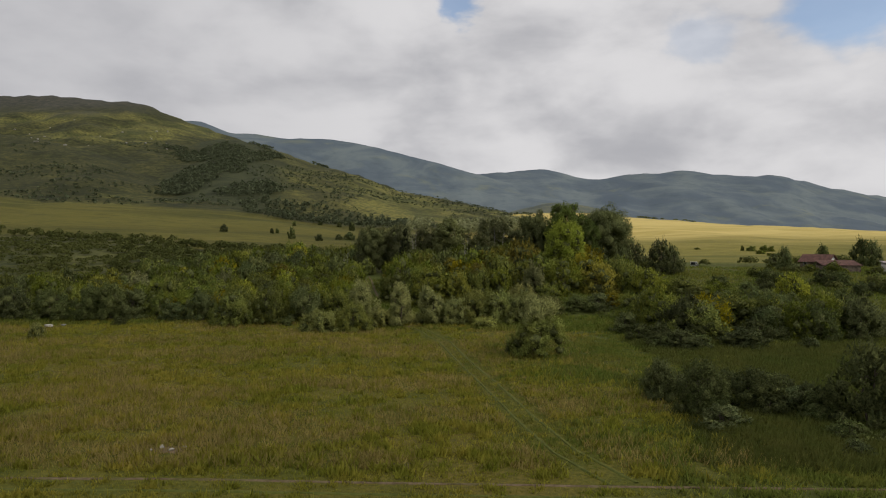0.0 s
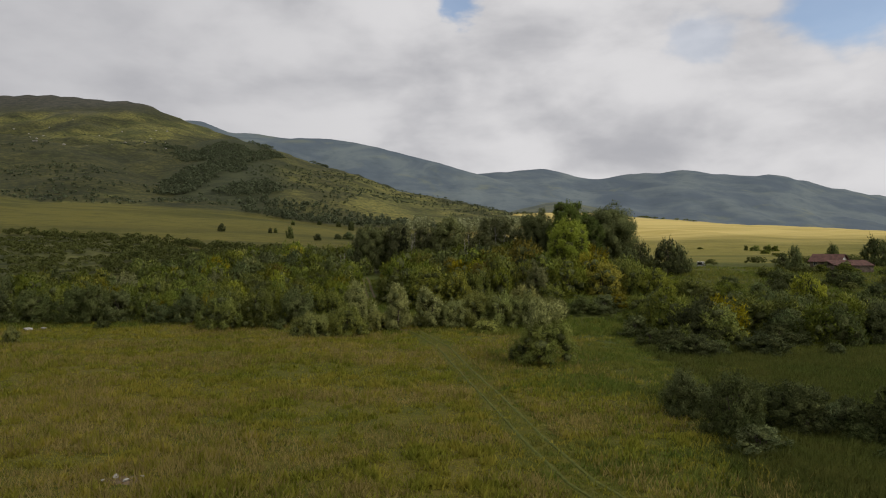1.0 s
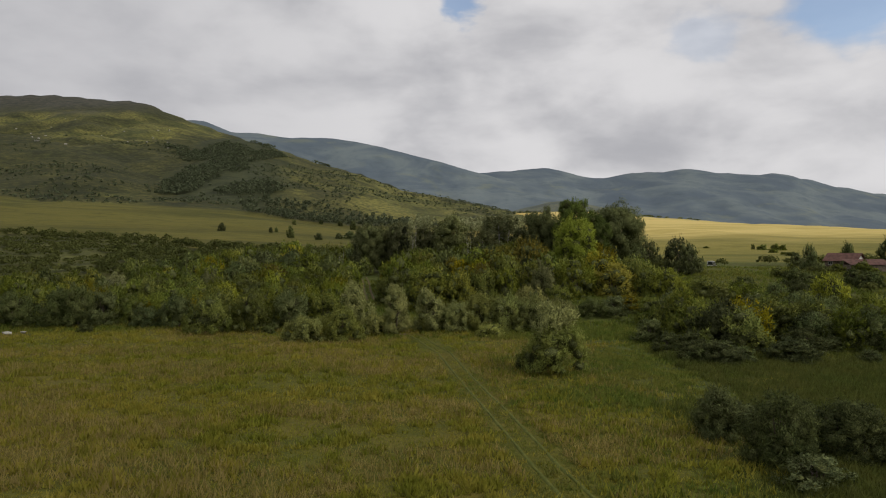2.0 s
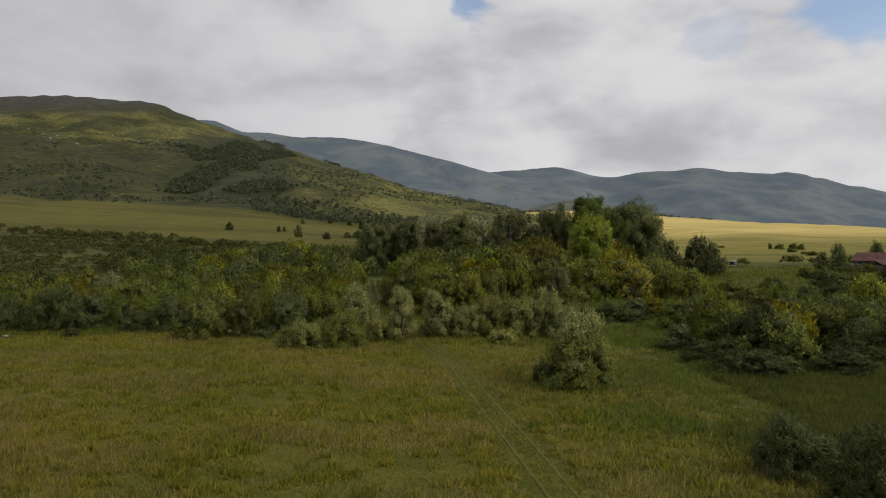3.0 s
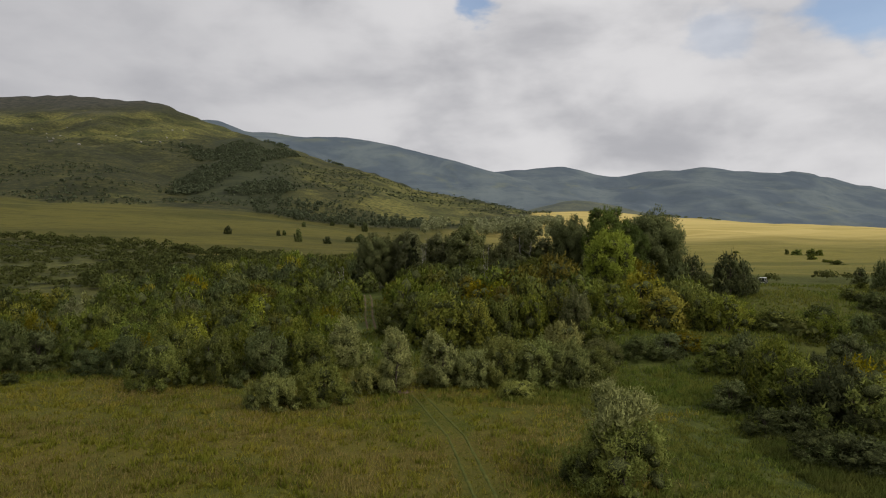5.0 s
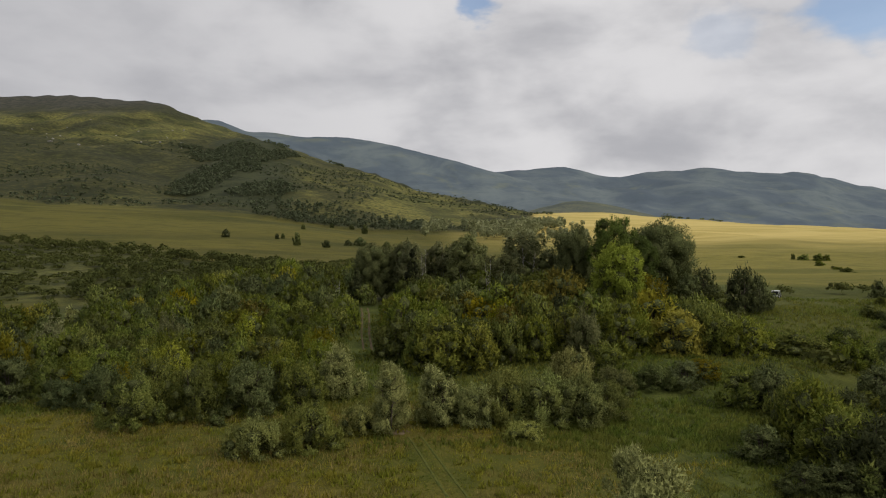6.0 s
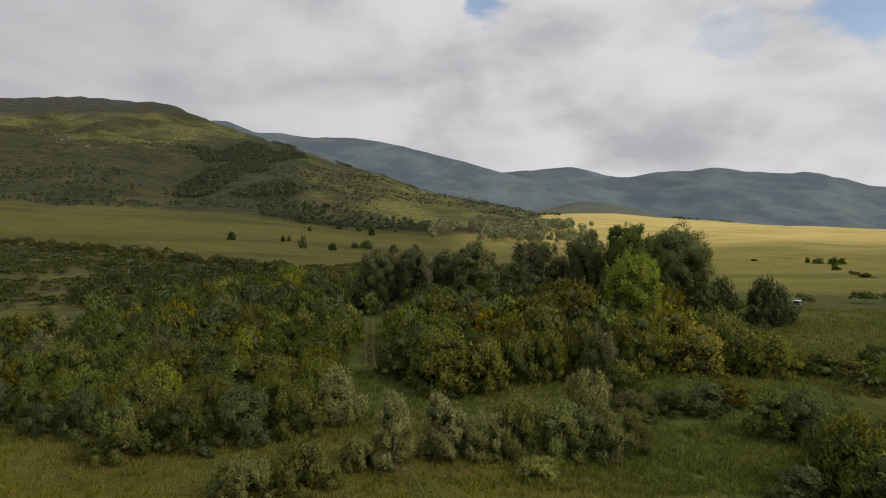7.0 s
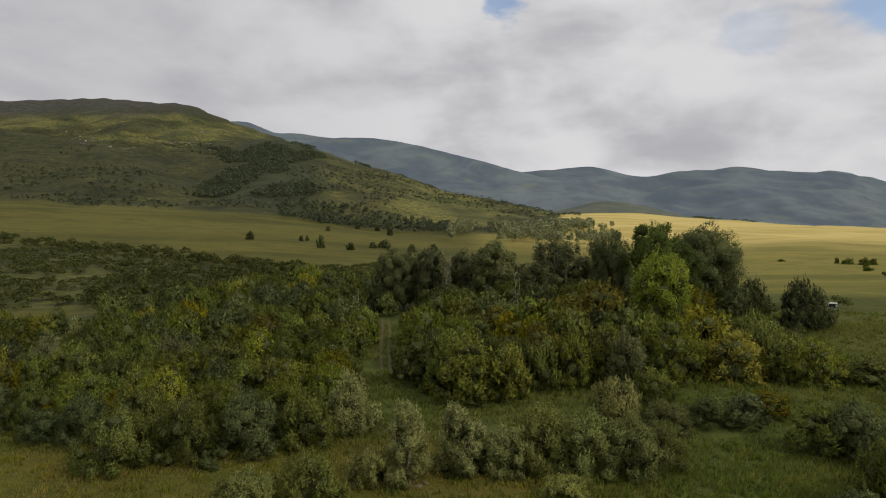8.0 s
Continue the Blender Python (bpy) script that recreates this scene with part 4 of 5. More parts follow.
def far_plants():
    # hedge at the lower edge of the mown meadow, and the rough slope below it
    def belt(rng):
        s = rng.uniform(-1.15, -0.33)
        y = float(np.interp(s, (-1.2, -1.0, -0.75, -0.4, -0.2), (500, 460, 412, 332, 300))) + rng.gauss(-7, 7)
        return s * y / F, y
    clump_stuff("hedge_shrubs", scatter(1, 230, belt, (2.2, 5.8)), 90, "scrub", "dark shrub hedge below a mown meadow", "shrubs", 301)
    rough = lambda x, y: fbm(x / 30, y / 30, 3) > 0.34 and y < np.interp(x / y * F, (-1.2, -1.0, -0.75, -0.4, -0.2), (490, 450, 402, 325, 380)) and not (x < -112 and 196 < y < 224)
    clump_stuff("rough_slope_shrubs", scatter(2, 1300, by_bearing(-1.15, -0.1, 205, 425), (0.8, 2.8), rough, (1.2, 2.4)), 44, "scrub", "low dark scrub on the rough valley slope", "shrubs", 302)
    clump_stuff("green_slope_shrubs", scatter(3, 330, by_bearing(-0.75, 0.05, 225, 330), (2.0, 5.0), rough), 90, "scrub", "green scrub behind the thicket", "shrubs", 303)
    clump_stuff("scrub_behind_grove", scatter(4, 150, by_bearing(-0.15, 0.42, 215, 330), (2.5, 6.0), lambda x, y: x < 62 + (y - 225) * 0.1), 80, "birch", "scrub and young trees behind the grove", "shrubs", 304)
    # right-hand lowland below the field
    low = lambda x, y: x > 44 and fbm(x / 16, y / 16, 2) > 0.5 and not (58 < x < 82 and 150 < y < 200)
    clump_stuff("lowland_shrubs", scatter(5, 85, by_bearing(0.35, 1.15, 120, 226), (1.2, 3.4), low, (1.1, 2.0)), 110, "scrub", "low green shrubs on rough ground below a field", "shrubs", 305)
    # pale poplar strip in the valley's middle and at the hill's foot
    clump_stuff("poplar_strip", scatter(6, 260, by_bearing(-0.08, 0.27, 640, 960), (8, 14), lambda x, y: fbm(x / 40, y / 60, 2) > 0.47, (0.38, 0.6)), 60, "pale", "strip of pale grey-green poplars in the valley", "trees", 306)
    def strip(rng):
        t = rng.random()
        return 20 + 118 * t + rng.gauss(0, 9), 740 + 230 * t + rng.gauss(0, 26)
    clump_stuff("field_side_poplars", scatter(11, 190, strip, (9, 17), lambda x, y: True, (0.4, 0.65)), 60, "pale", "pale grey-green poplars beside the ripe field", "trees", 311)
    clump_stuff("hillfoot_trees", scatter(7, 330, by_bearing(-0.45, -0.08, 790, 1010), (5, 11), lambda x, y: fbm(x / 60, y / 60, 2) > 0.45, (0.5, 0.8)), 40, "far", "dark green trees along the foot of the hill", "trees", 307)
    def woody(x, y):
        q = x / y * F
        edge = smooth(-0.68, -0.58, q) * smooth(-0.31, -0.43, q) * smooth(900, 1150, y) * smooth(2150, 1700, y)
        return fbm(x / 95 + 3, y / 210, 4) * 1.1 + 0.30 * edge > 0.80
    clump_stuff("hillside_wood", scatter(8, 2600, by_bearing(-0.72, -0.26, 900, 2150), (5, 9), woody, (0.7, 1.0)), 12, "far", "dark wood on the flank of the hill", "trees", 308)
    clump_stuff("hillside_scrub", scatter(9, 3200, by_bearing(-1.1, 0.2, 830, 1900), (1.5, 4.5), lambda x, y: fbm(x / 90, y / 160, 3) > 0.5, (1.0, 1.8)), 8, "far", "scattered dark scrub on heath hills", "shrubs", 309)
    clump_stuff("field_edge_trees", scatter(10, 13, by_bearing(0.44, 0.57, 1480, 1520), (3, 5), lambda x, y: True, (2.0, 4.0)), 12, "dark", "far low trees on the crest of a ripe field", "trees", 310)


far_plants()


# ---- grass ----
def blades(name, spots, height, width, count, mat, label, seed):
    """Tufts of upright blades; spots: x, y, scale."""
    rng = np.random.default_rng(seed)
    n = len(spots)
    gz, _ = land(spots[:, 0], spots[:, 1])
    k = np.repeat(np.arange(n), count)
    m = n * count
    a = rng.uniform(0, 2 * math.pi, m)
    off = rng.normal(0, 0.11, (m, 2)) * spots[k, 2:3]
    h = height * spots[k, 2] * rng.uniform(0.55, 1.25, m)
    lean = rng.uniform(0.2, 1.1, m) * h
    wd = width * rng.uniform(0.6, 1.4, m) * spots[k, 2]
    base = np.stack([spots[k, 0] + off[:, 0], spots[k, 1] + off[:, 1], gz[k] - 0.03], 1)
    side = np.stack([-np.sin(a), np.cos(a), np.zeros(m)], 1) * wd[:, None]
    tip = base + np.stack([np.cos(a) * lean, np.sin(a) * lean, h], 1)
    v = np.stack([base - side, base + side, tip], 1).reshape(-1, 3)
    nv = np.stack([np.cos(a) * 0.35, np.sin(a) * 0.35, np.full(m, 0.9)], 1) + rng.normal(0, 0.18, (m, 3))
    ob = new(name, foliage_mesh(name, v, np.arange(3 * m).reshape(-1, 3), np.repeat(nv, 3, 0), mat))
    return tagged(ob, label, "grass", kind="stuff")


RUTS = (
    ((-26, 34.6), (-10, 34.2), (3, 33.6), (12, 33.2), (30, 32.6)),
    ((-26, 33.0), (-10, 32.6), (3, 32.0), (12, 31.6), (30, 31.0)),
    ((8.6, 33.5), (6.6, 39), (5.2, 47), (2.9, 64), (-0.6, 88), (-5.0, 104)),
    ((10.0, 33.9), (8.0, 39.4), (6.6, 47.3), (4.3, 64.3), (0.8, 88.3), (-3.7, 104)),
    ((-16.2, 150), (-18.6, 163), (-22.0, 187), (-24, 198)),
    ((-14.8, 150), (-17.1, 163), (-20.5, 187), (-22.5, 198)),
)


def rut_distance(x, y):
    best = np.full(np.shape(x), 99.0)
    for line in RUTS:
        for (ax, ay), (bx, by) in zip(line, line[1:]):
            t = np.clip(((x - ax) * (bx - ax) + (y - ay) * (by - ay)) / ((bx - ax) ** 2 + (by - ay) ** 2), 0, 1)
            best = np.minimum(best, np.hypot(x - ax - t * (bx - ax), y - ay - t * (by - ay)))
    return best


def grass():
    rng = np.random.default_rng(77)
    n = 330000
    y = 27 + 92 * rng.random(n) ** 1.25
    x = rng.uniform(-1, 1, n) * (0.74 * y + 4) * (1 + 0.6 * rng.random(n) ** 4)
    y = y - 22 * rng.random(n) ** 4 * smooth(60, 28, y)
    d = rut_distance(x, y)
    patch = fbm(x / 7, y / 7, 3)
    clump = fbm(x / 1.6, y / 1.6, 2)
    rough = smooth(2, 17, x - np.interp(y, (30, 60, 100), (5, 3.5, 2)) + 26 * (patch - 0.5) + 13 * (rng.random(n) - 0.5))
    beside = (d < 1.3) & (y > 36)
    keep = ((d > 0.2) | (rng.random(n) < 0.25)) & ~(beside & (rng.random(n) < 0.55)) & (clump + 0.25 * rng.random(n) > 0.30) & (rough + 0.4 * (patch - 0.5) < 0.6)
    tussock = fbm(x / 0.9 + 40, y / 0.9, 2)
    spots = np.stack([x, y, (0.30 + 0.6 * patch + 1.25 * smooth(0.48, 0.75, tussock)) * np.where(d < 0.9, 0.6, 1.0)], 1)[keep][:115000]
    blades("meadow_grass", spots, 0.27, 0.044, 3, GRASS, "dry green and ochre meadow grass", 401)
    spots = np.stack([x, y, 0.35 + 0.5 * patch], 1)[beside & (d > 0.2)][:6000]
    blades("track_grass", spots, 0.22, 0.045, 4, HERB, "short green grass along a farm track", 406)
    keep = (d > 0.4) & (clump + 0.2 * rng.random(n) > 0.45) & (rough + 0.4 * (patch - 0.5) >= 0.5)
    spots = np.stack([x, y, 0.6 + 1.2 * patch], 1)[keep][:38000]
    blades("rough_herbs", spots, 0.30, 0.045, 5, HERB, "lush rough herbs and weeds", 402)
    bank = (d > 0.6) & (smooth(9, 24, x) * smooth(33.5, 37, y) * smooth(np.where(x > 24, 98, 74), np.where(x > 24, 76, 52), y) * (0.4 + 1.2 * patch) > 0.30 + 0.6 * rng.random(n)) & (x < 60)
    spots = np.stack([x, y, 0.8 + 1.2 * patch], 1)[bank][:20000]
    blades("bank_weeds", spots, 0.44, 0.036, 6, WEED, "tall dark weeds on a rough bank", 405)
    tall = (d > 0.8) & (fbm(x / 11 + 9, y / 6, 3) > 0.50) & (rough < 0.6) & (y > 36)
    spots = np.stack([x, y, 0.7 + 0.7 * patch], 1)[tall][:20000]
    blades("dry_stalks", spots, 0.52, 0.03, 3, STRAW, "pale dry grass stalks in the meadow", 404)
    y = rng.uniform(100, 190, 60000)
    x = rng.uniform(-0.75, 0.75, 60000) * y
    d = rut_distance(x, y)
    patch = fbm(x / 9, y / 9, 3)
    spots = np.stack([x, y, 0.8 + 1.3 * patch], 1)[(d > 0.4) & (patch > 0.33) & (y > np.where(x < -9, 112, 100))][:30000]
    blades("thicket_herbs", spots, 0.40, 0.055, 5, HERB, "tall herbs growing between thicket shrubs", 403)


grass()


def rut(line, width, mat):
    """A worn wheel rut along a line of the plan."""
    pts = []
    for (ax, ay), (bx, by) in zip(line, line[1:]):
        steps = max(2, int(math.hypot(bx - ax, by - ay) / 0.5))
        pts += [(ax + (bx - ax) * k / steps, ay + (by - ay) * k / steps, bx - ax, by - ay) for k in range(steps)]
    pts = np.array(pts)
    u = pts[:, 2:] / np.linalg.norm(pts[:, 2:], axis=1, keepdims=True)
    nrm = np.stack([-u[:, 1], u[:, 0]], 1)
    rng = np.random.default_rng(int(abs(line[0][0]) * 10))
    cols = []
    for q in (-1, -0.4, 0.4, 1):
        w = width * 0.5 * q * (1 + rng.uniform(-0.7, 0.5, len(pts)) * (abs(q) == 1))
        xy = pts[:, :2] + nrm * w[:, None]
        z, _ = land(xy[:, 0], xy[:, 1])
        cols.append(np.column_stack([xy, z + (0.06 if abs(q) < 1 else -0.05)]))
    v = np.stack(cols, 1).reshape(-1, 3)
    i, j = np.meshgrid(np.arange(len(pts) - 1), np.arange(3), indexing="ij")
    f = np.stack([i * 4 + j, i * 4 + j + 1, (i + 1) * 4 + j + 1, (i + 1) * 4 + j], -1).reshape(-1, 4)
    ob = new("road_rut", mesh_from("road_rut", v, f[:, ::-1], [mat], True))
    return tagged(ob, "worn earth wheel rut of a grassy farm track", "track", "farm track ruts", "structure")


for line, wide, mat in zip(RUTS, (0.30, 0.30, 0.36, 0.36, 0.55, 0.55), (EARTH, WORN, WORN, WORN, EARTH, EARTH)):
    rut(line, wide, mat)


# ---- bare patches and stones ----
def bare_patch(x, y, wide, deep):
    """A trampled patch of bare earth with a ragged rim."""
    rng = np.random.default_rng(int(abs(x) * 7 + y))
    rim = rng.uniform(0.65, 1.15, 22)
    ang = np.arange(22) * 2 * math.pi / 22
    rings = []
    for q in (0.35, 0.75, 1.0):
        px, py = x + q * rim * wide * np.cos(ang), y + q * rim * deep * np.sin(ang)
        rings.append(np.column_stack([px, py, land(px, py)[0] + (0.09 if q < 1 else -0.05)]))
    v = np.concatenate(rings + [np.array([[x, y, ground_z(x, y) + 0.09]])])
    tris = []
    for k in range(22):
        k2 = (k + 1) % 22
        tris.append((66, k, k2))
        for r in (0, 22):
            tris += [(r + k, r + 22 + k, r + 22 + k2), (r + k, r + 22 + k2, r + k2)]
    ob = new("bare_ground", mesh_from("bare_ground", v, tris, [EARTH], True))
    tagged(ob, "trampled patch of bare earth in the grass", "ground", kind="structure")


for row in ((-6.1, 105.4, 1.5, 1.1), (-16.4, 39.2, 1.3, 0.7), (-2.2, 36.6, 0.9, 0.5)):
    bare_patch(*row)


def field_stone(x, y, wide):
    rng = np.random.default_rng(int(abs(x * 13) + y))
    v, f = blob(rng, np.zeros(3), np.array((wide, wide * 0.7, wide * 0.45)))
    ob = new("stone", mesh_from("stone", v, f, [STONE]))
    ob.matrix_basis = pose(x, y, ground_z(x, y) + 0.15 * wide + 0.12, 0, 0, rng.uniform(0, 180))
    return tagged(ob, "pale weathered stone lying in meadow grass", "stone", "meadow stones")


def plain(name, a, b, scale=3.0, rough=0.8, metal=0.0, bump=0.2):
    m, n = material(name)
    pos = n.add("ShaderNodeTexCoord").outputs["Object"]
    f = n.noise(pos, scale, 5, 0.6)
    finish(n, n.mix(n.ramp(f, 0.35, 0.65), a, b), rough, f, bump, 0.02, metal=metal)
    return m


STONE = plain("pale_stone", (0.26, 0.25, 0.22), (0.42, 0.40, 0.36), 0.6)
for row in ((-66.5, 110.6, 0.75), (-64.2, 110.9, 0.6), (-16.9, 39.4, 0.28), (-16.1, 38.9, 0.22), (-15.5, 39.4, 0.18), (-17.3, 38.9, 0.16)):
    field_stone(*row)

# ---- lone trees and field shrubs ----
for row in (("grey1", -58.0, 93.5, 2.4, 2.4), ("dark1", -54.5, 110.5, 1.4, 3.0), ("dark0", -26.0, 108.5, 1.2, 2.4)):
    stand(*row)
for row in (("grey1", 11.3, 76.4, 4.9, 6.8), ("dark1", 8.9, 77.6, 1.9, 3.4), ("green4", 31.8, 101.5, 6.0, 5.4)):
    stand(*row)
STOCK["lone"] = (lambda: plant("lone_tree", shrub_lobes(np.random.default_rng(31), 6, 6, 8), 1400, 0.5, "dark", 501, 6, 6, 0.14, BARK, "small round dark tree alone on a mown slope", "tree", "lone slope trees"), 6, 6)
STOCK["strip"] = (lambda: plant("field_shrub", shrub_lobes(np.random.default_rng(32), 3, 4, 7), 1200, 0.32, "green", 502, 3, 4, 0.08, BARK, "dark shrub on an uncut strip in a field", "shrub", "field shrubs", stems=3), 3, 4)
for row in (
    (-173.7, 519, 6.0, 5.8), (-111.6, 484, 8.6, 5.3), (-137, 525, 4.3, 3.3), (-135, 534, 3.9, 3.0), (-147, 648, 4.6, 4.2), (-92, 487, 5.1, 5.4),
    (-148, 790, 4.7, 5.2), (-125, 790, 6.0, 6.5), (-103, 742, 9.9, 7.2), (-76, 530, 6.0, 9.2), (-82.5, 519, 4.2, 5.7), (-52, 500, 5.5, 6), (-38, 520, 5, 5),
):
    stand("lone", *row, sink=0.2)
for row in (
    (201, 440, 3.7, 2.4), (204, 434, 3.7, 6.4), (209.6, 427.5, 4.3, 6.3), (214, 428, 3.6, 5), (175, 363, 2.4, 3.5), (158, 310, 2.1, 6.0),
    (163, 326, 1.6, 3.7), (181, 372, 1.8, 4), (187, 385, 2.0, 3.5), (176.4, 454.5, 1.6, 4.5), (195, 400, 2.2, 3), (168, 338, 1.5, 3),
):
    stand("strip", *row, sink=0.45)


# ---- farmstead ----
def part(name, bm, mat, parent, label=""):
    me = bpy.data.meshes.new(name)
    bm.to_mesh(me)
    bm.free()
    me.materials.append(mat)
    ob = new(name, me)
    ob.parent = parent
    if label:
        ob["label"] = label
    return ob


def slab(*boxes, bevel=0.0):
    """Boxes given as centre and size, in one bmesh."""
    bm = bmesh.new()
    for c, d in boxes:
        bmesh.ops.create_cube(bm, size=1, matrix=Matrix.Translation(c) @ Matrix.Diagonal((*d, 1)))
    if bevel:
        bmesh.ops.bevel(bm, geom=bm.edges[:], offset=bevel, segments=2, affect="EDGES")
    return bm


ROOF = plain("rusty_roof", (0.085, 0.042, 0.034), (0.15, 0.078, 0.06), 1.2)
ROOF_PALE = plain("faded_roof", (0.30, 0.25, 0.23), (0.45, 0.42, 0.40), 1.5)
LOG = plain("weathered_wall", (0.10, 0.075, 0.055), (0.20, 0.16, 0.12), 2.0)
LIME = plain("whitewashed_wall", (0.45, 0.43, 0.40), (0.62, 0.60, 0.56), 1.5)
DARK_GLASS = plain("dark_glass", (0.015, 0.017, 0.02), (0.03, 0.032, 0.035), 1.0, 0.1, 0.0, 0.0)
WHITE_PAINT = plain("white_paint", (0.62, 0.63, 0.63), (0.74, 0.74, 0.73), 4.0, 0.35)
DARK_PAINT = plain("dull_green_paint", (0.06, 0.065, 0.05), (0.09, 0.095, 0.075), 4.0, 0.4)
RUBBER = plain("rubber", (0.018, 0.018, 0.018), (0.03, 0.03, 0.03), 9.0, 0.9)


def roof_sheet(length, run, rise, ribs):
    """A pitched sheet with raised ribs: eave at the origin's side, climbing along +y."""
    bm = bmesh.new()
    slope = math.atan2(rise, run)
    deep = math.hypot(run, rise)
    turn = Matrix.Rotation(slope, 4, "X")
    outline = [(-length / 2, 0.08)]
    for k in range(ribs):
        x = -length / 2 + length * (k + 0.5) / ribs
        outline += [(x - 0.05, 0.08), (x - 0.03, 0.125), (x + 0.03, 0.125), (x + 0.05, 0.08)]
    outline.append((length / 2, 0.08))
    rows = []
    for y in (0.0, deep):
        rows.append([bm.verts.new(turn @ Vector((x, y, z))) for x, z in outline] + [bm.verts.new(turn @ Vector((x, y, 0.0))) for x, z in outline])
    n = len(outline)
    for k in range(n - 1):
        bm.faces.new((rows[0][k], rows[0][k + 1], rows[1][k + 1], rows[1][k]))
        bm.faces.new((rows[0][n + k + 1], rows[0][n + k], rows[1][n + k], rows[1][n + k + 1]))
        bm.faces.new((rows[0][k + 1], rows[0][k], rows[0][n + k], rows[0][n + k + 1]))
        bm.faces.new((rows[1][k], rows[1][k + 1], rows[1][n + k + 1], rows[1][n + k]))
    bm.faces.new((rows[0][0], rows[1][0], rows[1][n], rows[0][n]))
    bm.faces.new((rows[1][n - 1], rows[0][n - 1], rows[0][2 * n - 1], rows[1][2 * n - 1]))
    bmesh.ops.recalc_face_normals(bm, faces=bm.faces[:])
    return bm


def gable(width, rise, thick):
    bm = bmesh.new()
    pts = [(-width / 2, 0), (width / 2, 0), (0, rise)]
    a = [bm.verts.new((0, x, z)) for x, z in pts]
    b = [bm.verts.new((thick, x, z)) for x, z in pts]
    bm.faces.new(a)
    bm.faces.new(b[::-1])
    for k in range(3):
        bm.faces.new((a[k], b[k], b[(k + 1) % 3], a[(k + 1) % 3]))
    bmesh.ops.recalc_face_normals(bm, faces=bm.faces[:])
    return bm


def window_part(parent, x, y, z, wide, high):
    """A framed window on the wall that faces -y."""
    frame_ob = part("window", slab(((x, y - 0.03, z + high / 2), (wide, 0.10, 0.08)), ((x, y - 0.03, z - high / 2), (wide, 0.10, 0.08)), ((x - wide / 2, y - 0.03, z), (0.08, 0.10, high)), ((x + wide / 2, y - 0.03, z), (0.08, 0.10, high)), ((x, y - 0.03, z), (0.05, 0.09, high))), LIME, parent, "pale wooden window frame")
    part("pane", slab(((x, y - 0.012, z), (wide - 0.06, 0.02, high - 0.06))), DARK_GLASS, frame_ob)
    return frame_ob


def farmhouse(x, y, turn):
    root = tagged(new("farmhouse"), "old farmhouse with a rusty red gabled roof among shrubs", "house")
    L, W, H, R = 7.6, 5.6, 1.9, 1.75
    part("wall", slab(((0, -W / 2 + 0.15, H / 2 - 0.2), (L, 0.3, H + 0.4)), ((0, W / 2 - 0.15, H / 2 - 0.2), (L, 0.3, H + 0.4)), ((-L / 2 + 0.15, 0, H / 2 - 0.2), (0.3, W - 0.6, H + 0.4)), ((L / 2 - 0.15, 0, H / 2 - 0.2), (0.3, W - 0.6, H + 0.4))), LOG, root, "weathered log walls")
    for side in (1, -1):
        sheet = part("roof", roof_sheet(L + 0.9, W / 2 + 0.5, R + 0.36, 14), ROOF, root, "rusty red ribbed roof sheet")
        sheet.matrix_basis = pose(0, -side * (W / 2 + 0.5), H - 0.32, 0, 0, 0 if side == 1 else 180)
    for sx in (-1, 1):
        end = part("gable", gable(W - 0.1, R - 0.1, 0.2), LIME if sx == 1 else LOG, root, "boarded gable end")
        end.matrix_basis = pose(sx * (L / 2 - 0.3) - (0.2 if sx == -1 else 0), 0, H - 0.04)
    for wx in (-2.4, 1.6):
        window_part(root, wx, -W / 2 - 0.002, 1.1, 1.0, 0.9)
    root.matrix_basis = pose(x, y, ground_z(x, y) + 0.1, 0, 0, turn)


def shed(x, y, turn, L, W, H, rise, roof, wall, label):
    root = tagged(new("shed"), label, "shed")
    part("wall", slab(((0, -W / 2 + 0.12, H / 2 - 0.2), (L, 0.24, H + 0.4)), ((0, W / 2 - 0.12, (H + rise) / 2 - 0.2), (L, 0.24, H + rise + 0.3)), ((-L / 2 + 0.12, 0, H / 2 - 0.2), (0.24, W - 0.48, H + 0.4)), ((L / 2 - 0.12, 0, H / 2 - 0.2), (0.24, W - 0.48, H + 0.4))), wall, root)
    sheet = part("roof", roof_sheet(L + 0.6, W + 0.6, rise * 1.1, int(L * 1.6)), roof, root)
    sheet.matrix_basis = pose(0, -W / 2 - 0.3, H + 0.1)
    part("door", slab(((-L / 4, -W / 2 - 0.03, 0.9), (1.0, 0.06, 1.8))), LOG, root, "plank door")
    root.matrix_basis = pose(x, y, ground_z(x, y) + 0.1, 0, 0, turn)


farmhouse(106.5, 186, -52)
shed(106.4, 176.5, -6, 9.4, 4.2, 1.3, 1.2, ROOF, LOG, "low farm shed with a rusty red sloping roof")
shed(121, 176, -4, 4.5, 3.5, 2.0, 0.7, ROOF_PALE, LIME, "small whitewashed shed with a pale roof")
for key, x, y, h, w in (
    ("dark0", 123.5, 193, 8.4, 6.6), ("dark1", 128.5, 196, 7.6, 5.6), ("dark1", 92.6, 178, 6.6, 4.2), ("green1", 97, 184, 3.6, 3.6), ("dark0", 116, 200, 6.5, 4.5),
    ("green2", 98, 175, 2.2, 4.0), ("green3", 103, 171.5, 1.5, 3.6), ("green0", 113, 171, 2.2, 5.0), ("dark0", 119, 170.5, 2.4, 4.5), ("dark1", 99, 196, 4.0, 4.0),
):
    stand(key, x, y, h, w)


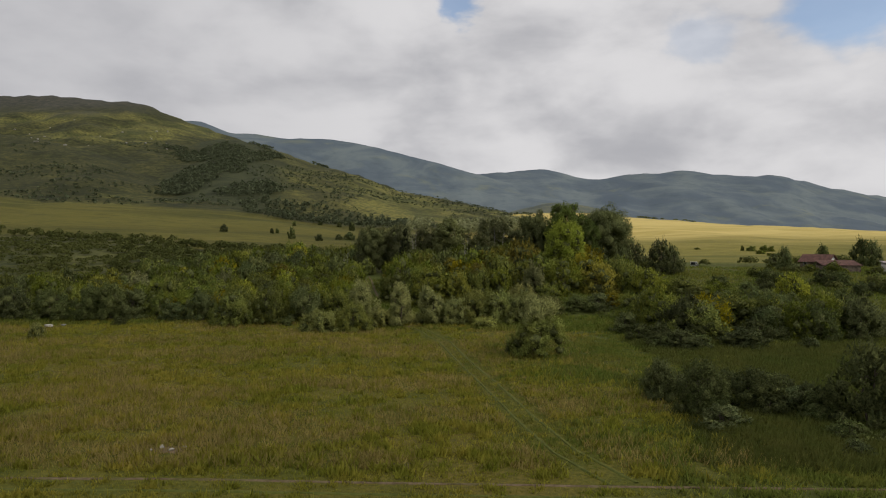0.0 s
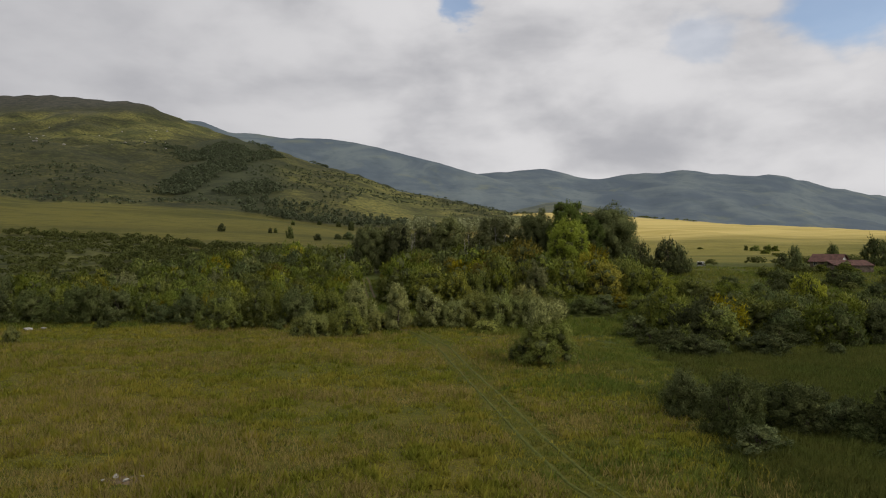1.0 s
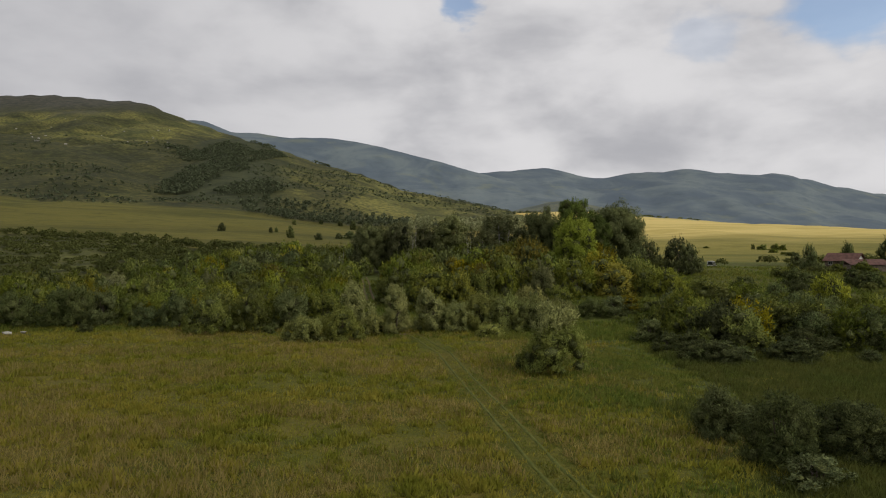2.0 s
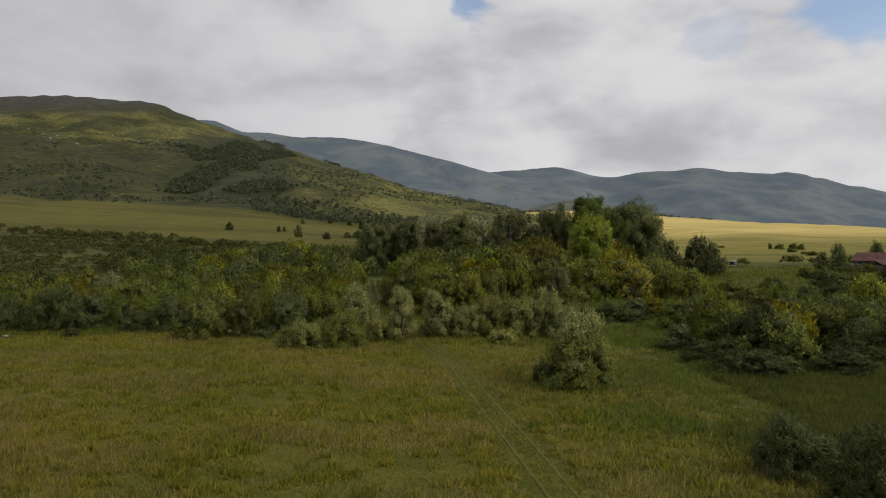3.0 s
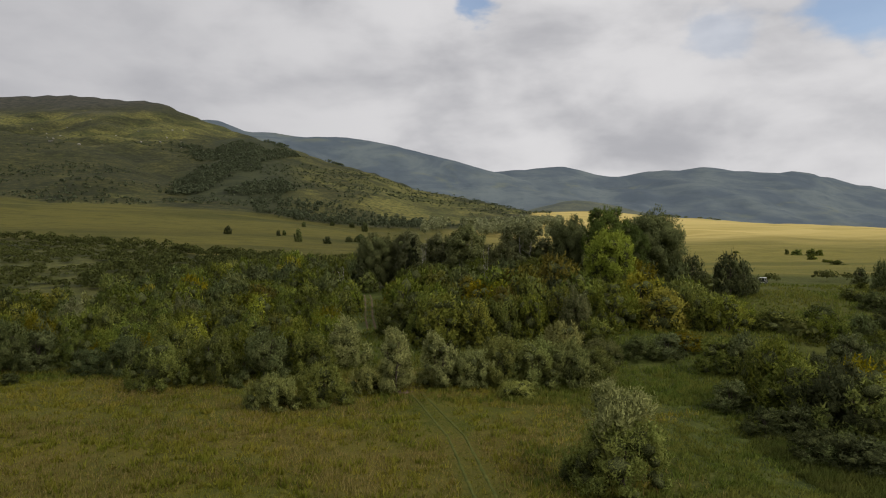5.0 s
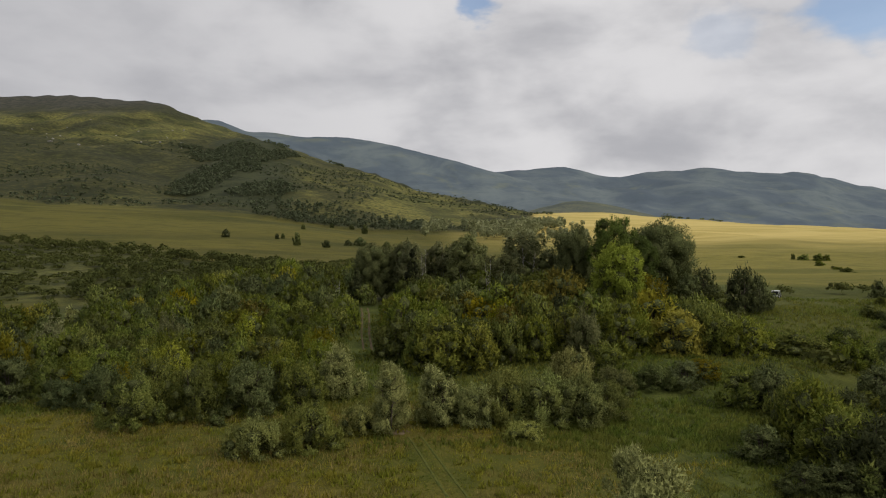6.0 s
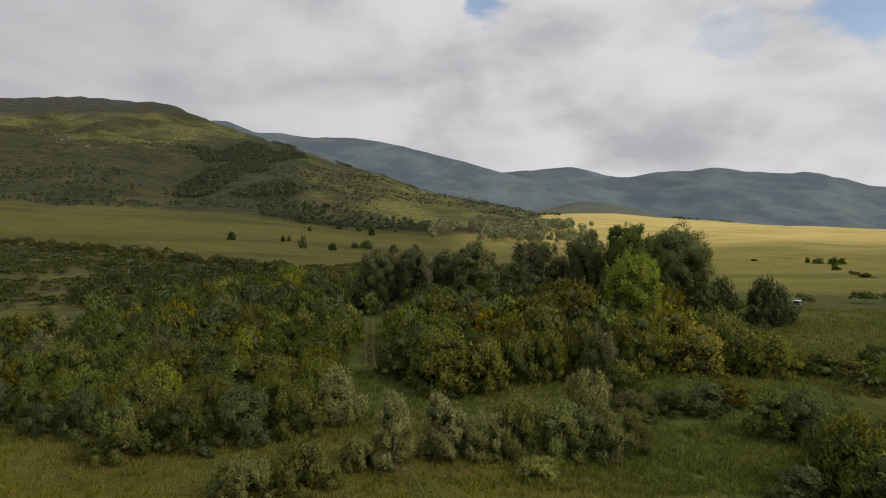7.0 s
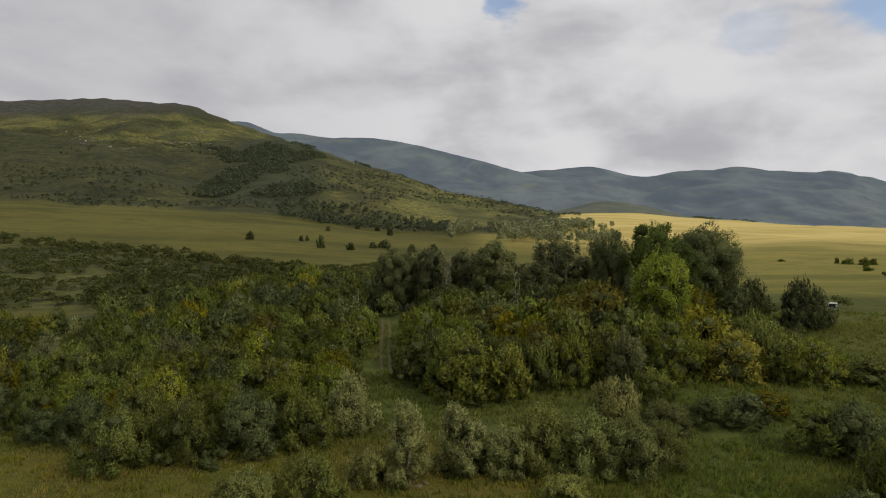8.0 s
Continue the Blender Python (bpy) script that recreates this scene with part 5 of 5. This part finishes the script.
# ---- parked vehicle ----
def vehicle(x, y, turn):
    root = tagged(new("off_road_car"), "small parked off-road car with a white roof", "car")
    body = part("body", slab(((0, 0, 0.72), (1.62, 3.5, 0.56)), ((0, 1.1, 1.02), (1.45, 1.25, 0.14)), bevel=0.05), DARK_PAINT, root, "dull dark lower body")
    part("bumper", slab(((0, -1.80, 0.55), (1.55, 0.12, 0.16))), WHITE_PAINT, body)
    cab = part("cab", slab(((0, -0.55, 1.30), (1.46, 2.1, 0.60)), bevel=0.04), DARK_GLASS, root, "dark window band")
    for sx in (-0.70, 0.70):
        for sy in (-1.56, -0.5, 0.46):
            part("pillar", slab(((sx, sy, 1.30), (0.09, 0.09, 0.62))), WHITE_PAINT, cab)
    part("roof", slab(((0, -0.55, 1.66), (1.56, 2.25, 0.13)), bevel=0.04), WHITE_PAINT, root, "white roof panel")
    for sx in (-0.74, 0.74):
        for sy in (-1.1, 1.15):
            bm = bmesh.new()
            bmesh.ops.create_cone(bm, cap_ends=True, segments=20, radius1=0.36, radius2=0.36, depth=0.22, matrix=Matrix.Translation((sx, sy, 0.36)) @ Matrix.Rotation(math.pi / 2, 4, "Y"))
            wheel = part("wheel", bm, RUBBER, root)
            bm = bmesh.new()
            bmesh.ops.create_cone(bm, cap_ends=True, segments=16, radius1=0.19, radius2=0.17, depth=0.25, matrix=Matrix.Translation((sx, sy, 0.36)) @ Matrix.Rotation(math.pi / 2, 4, "Y"))
            part("rim", bm, WHITE_PAINT, wheel)
    for sx in (-0.6, 0.6):
        part("tail_light", slab(((sx, -1.77, 0.85), (0.14, 0.05, 0.12))), ROOF, root)
    root.matrix_basis = pose(x, y, ground_z(x, y) + 0.02, 0, 0, turn)


vehicle(75.2, 196.0, -35)


# ---- pale boulders on the mountainside ----
def boulders():
    rng = np.random.default_rng(61)
    spots = scatter(14, 34, by_bearing(-0.97, -0.60, 1500, 2700), (2.5, 5.0), lambda x, y: fbm(x / 200, y / 300, 2) > 0.45, (1.2, 2.2))
    vs, fs, base = [], [], 0
    for x, y, h, w in spots:
        v, f = blob(rng, np.array((x, y, ground_z(x, y) + 0.2 * h)), np.array((w, w * 0.8, h)) * 0.6)
        vs.append(v)
        fs.append(f + base)
        base += len(v)
    ob = new("boulders", mesh_from("boulders", np.concatenate(vs), np.concatenate(fs), [STONE]))
    tagged(ob, "pale grey boulders scattered over a grassy mountainside", "rocks", kind="stuff")


boulders()
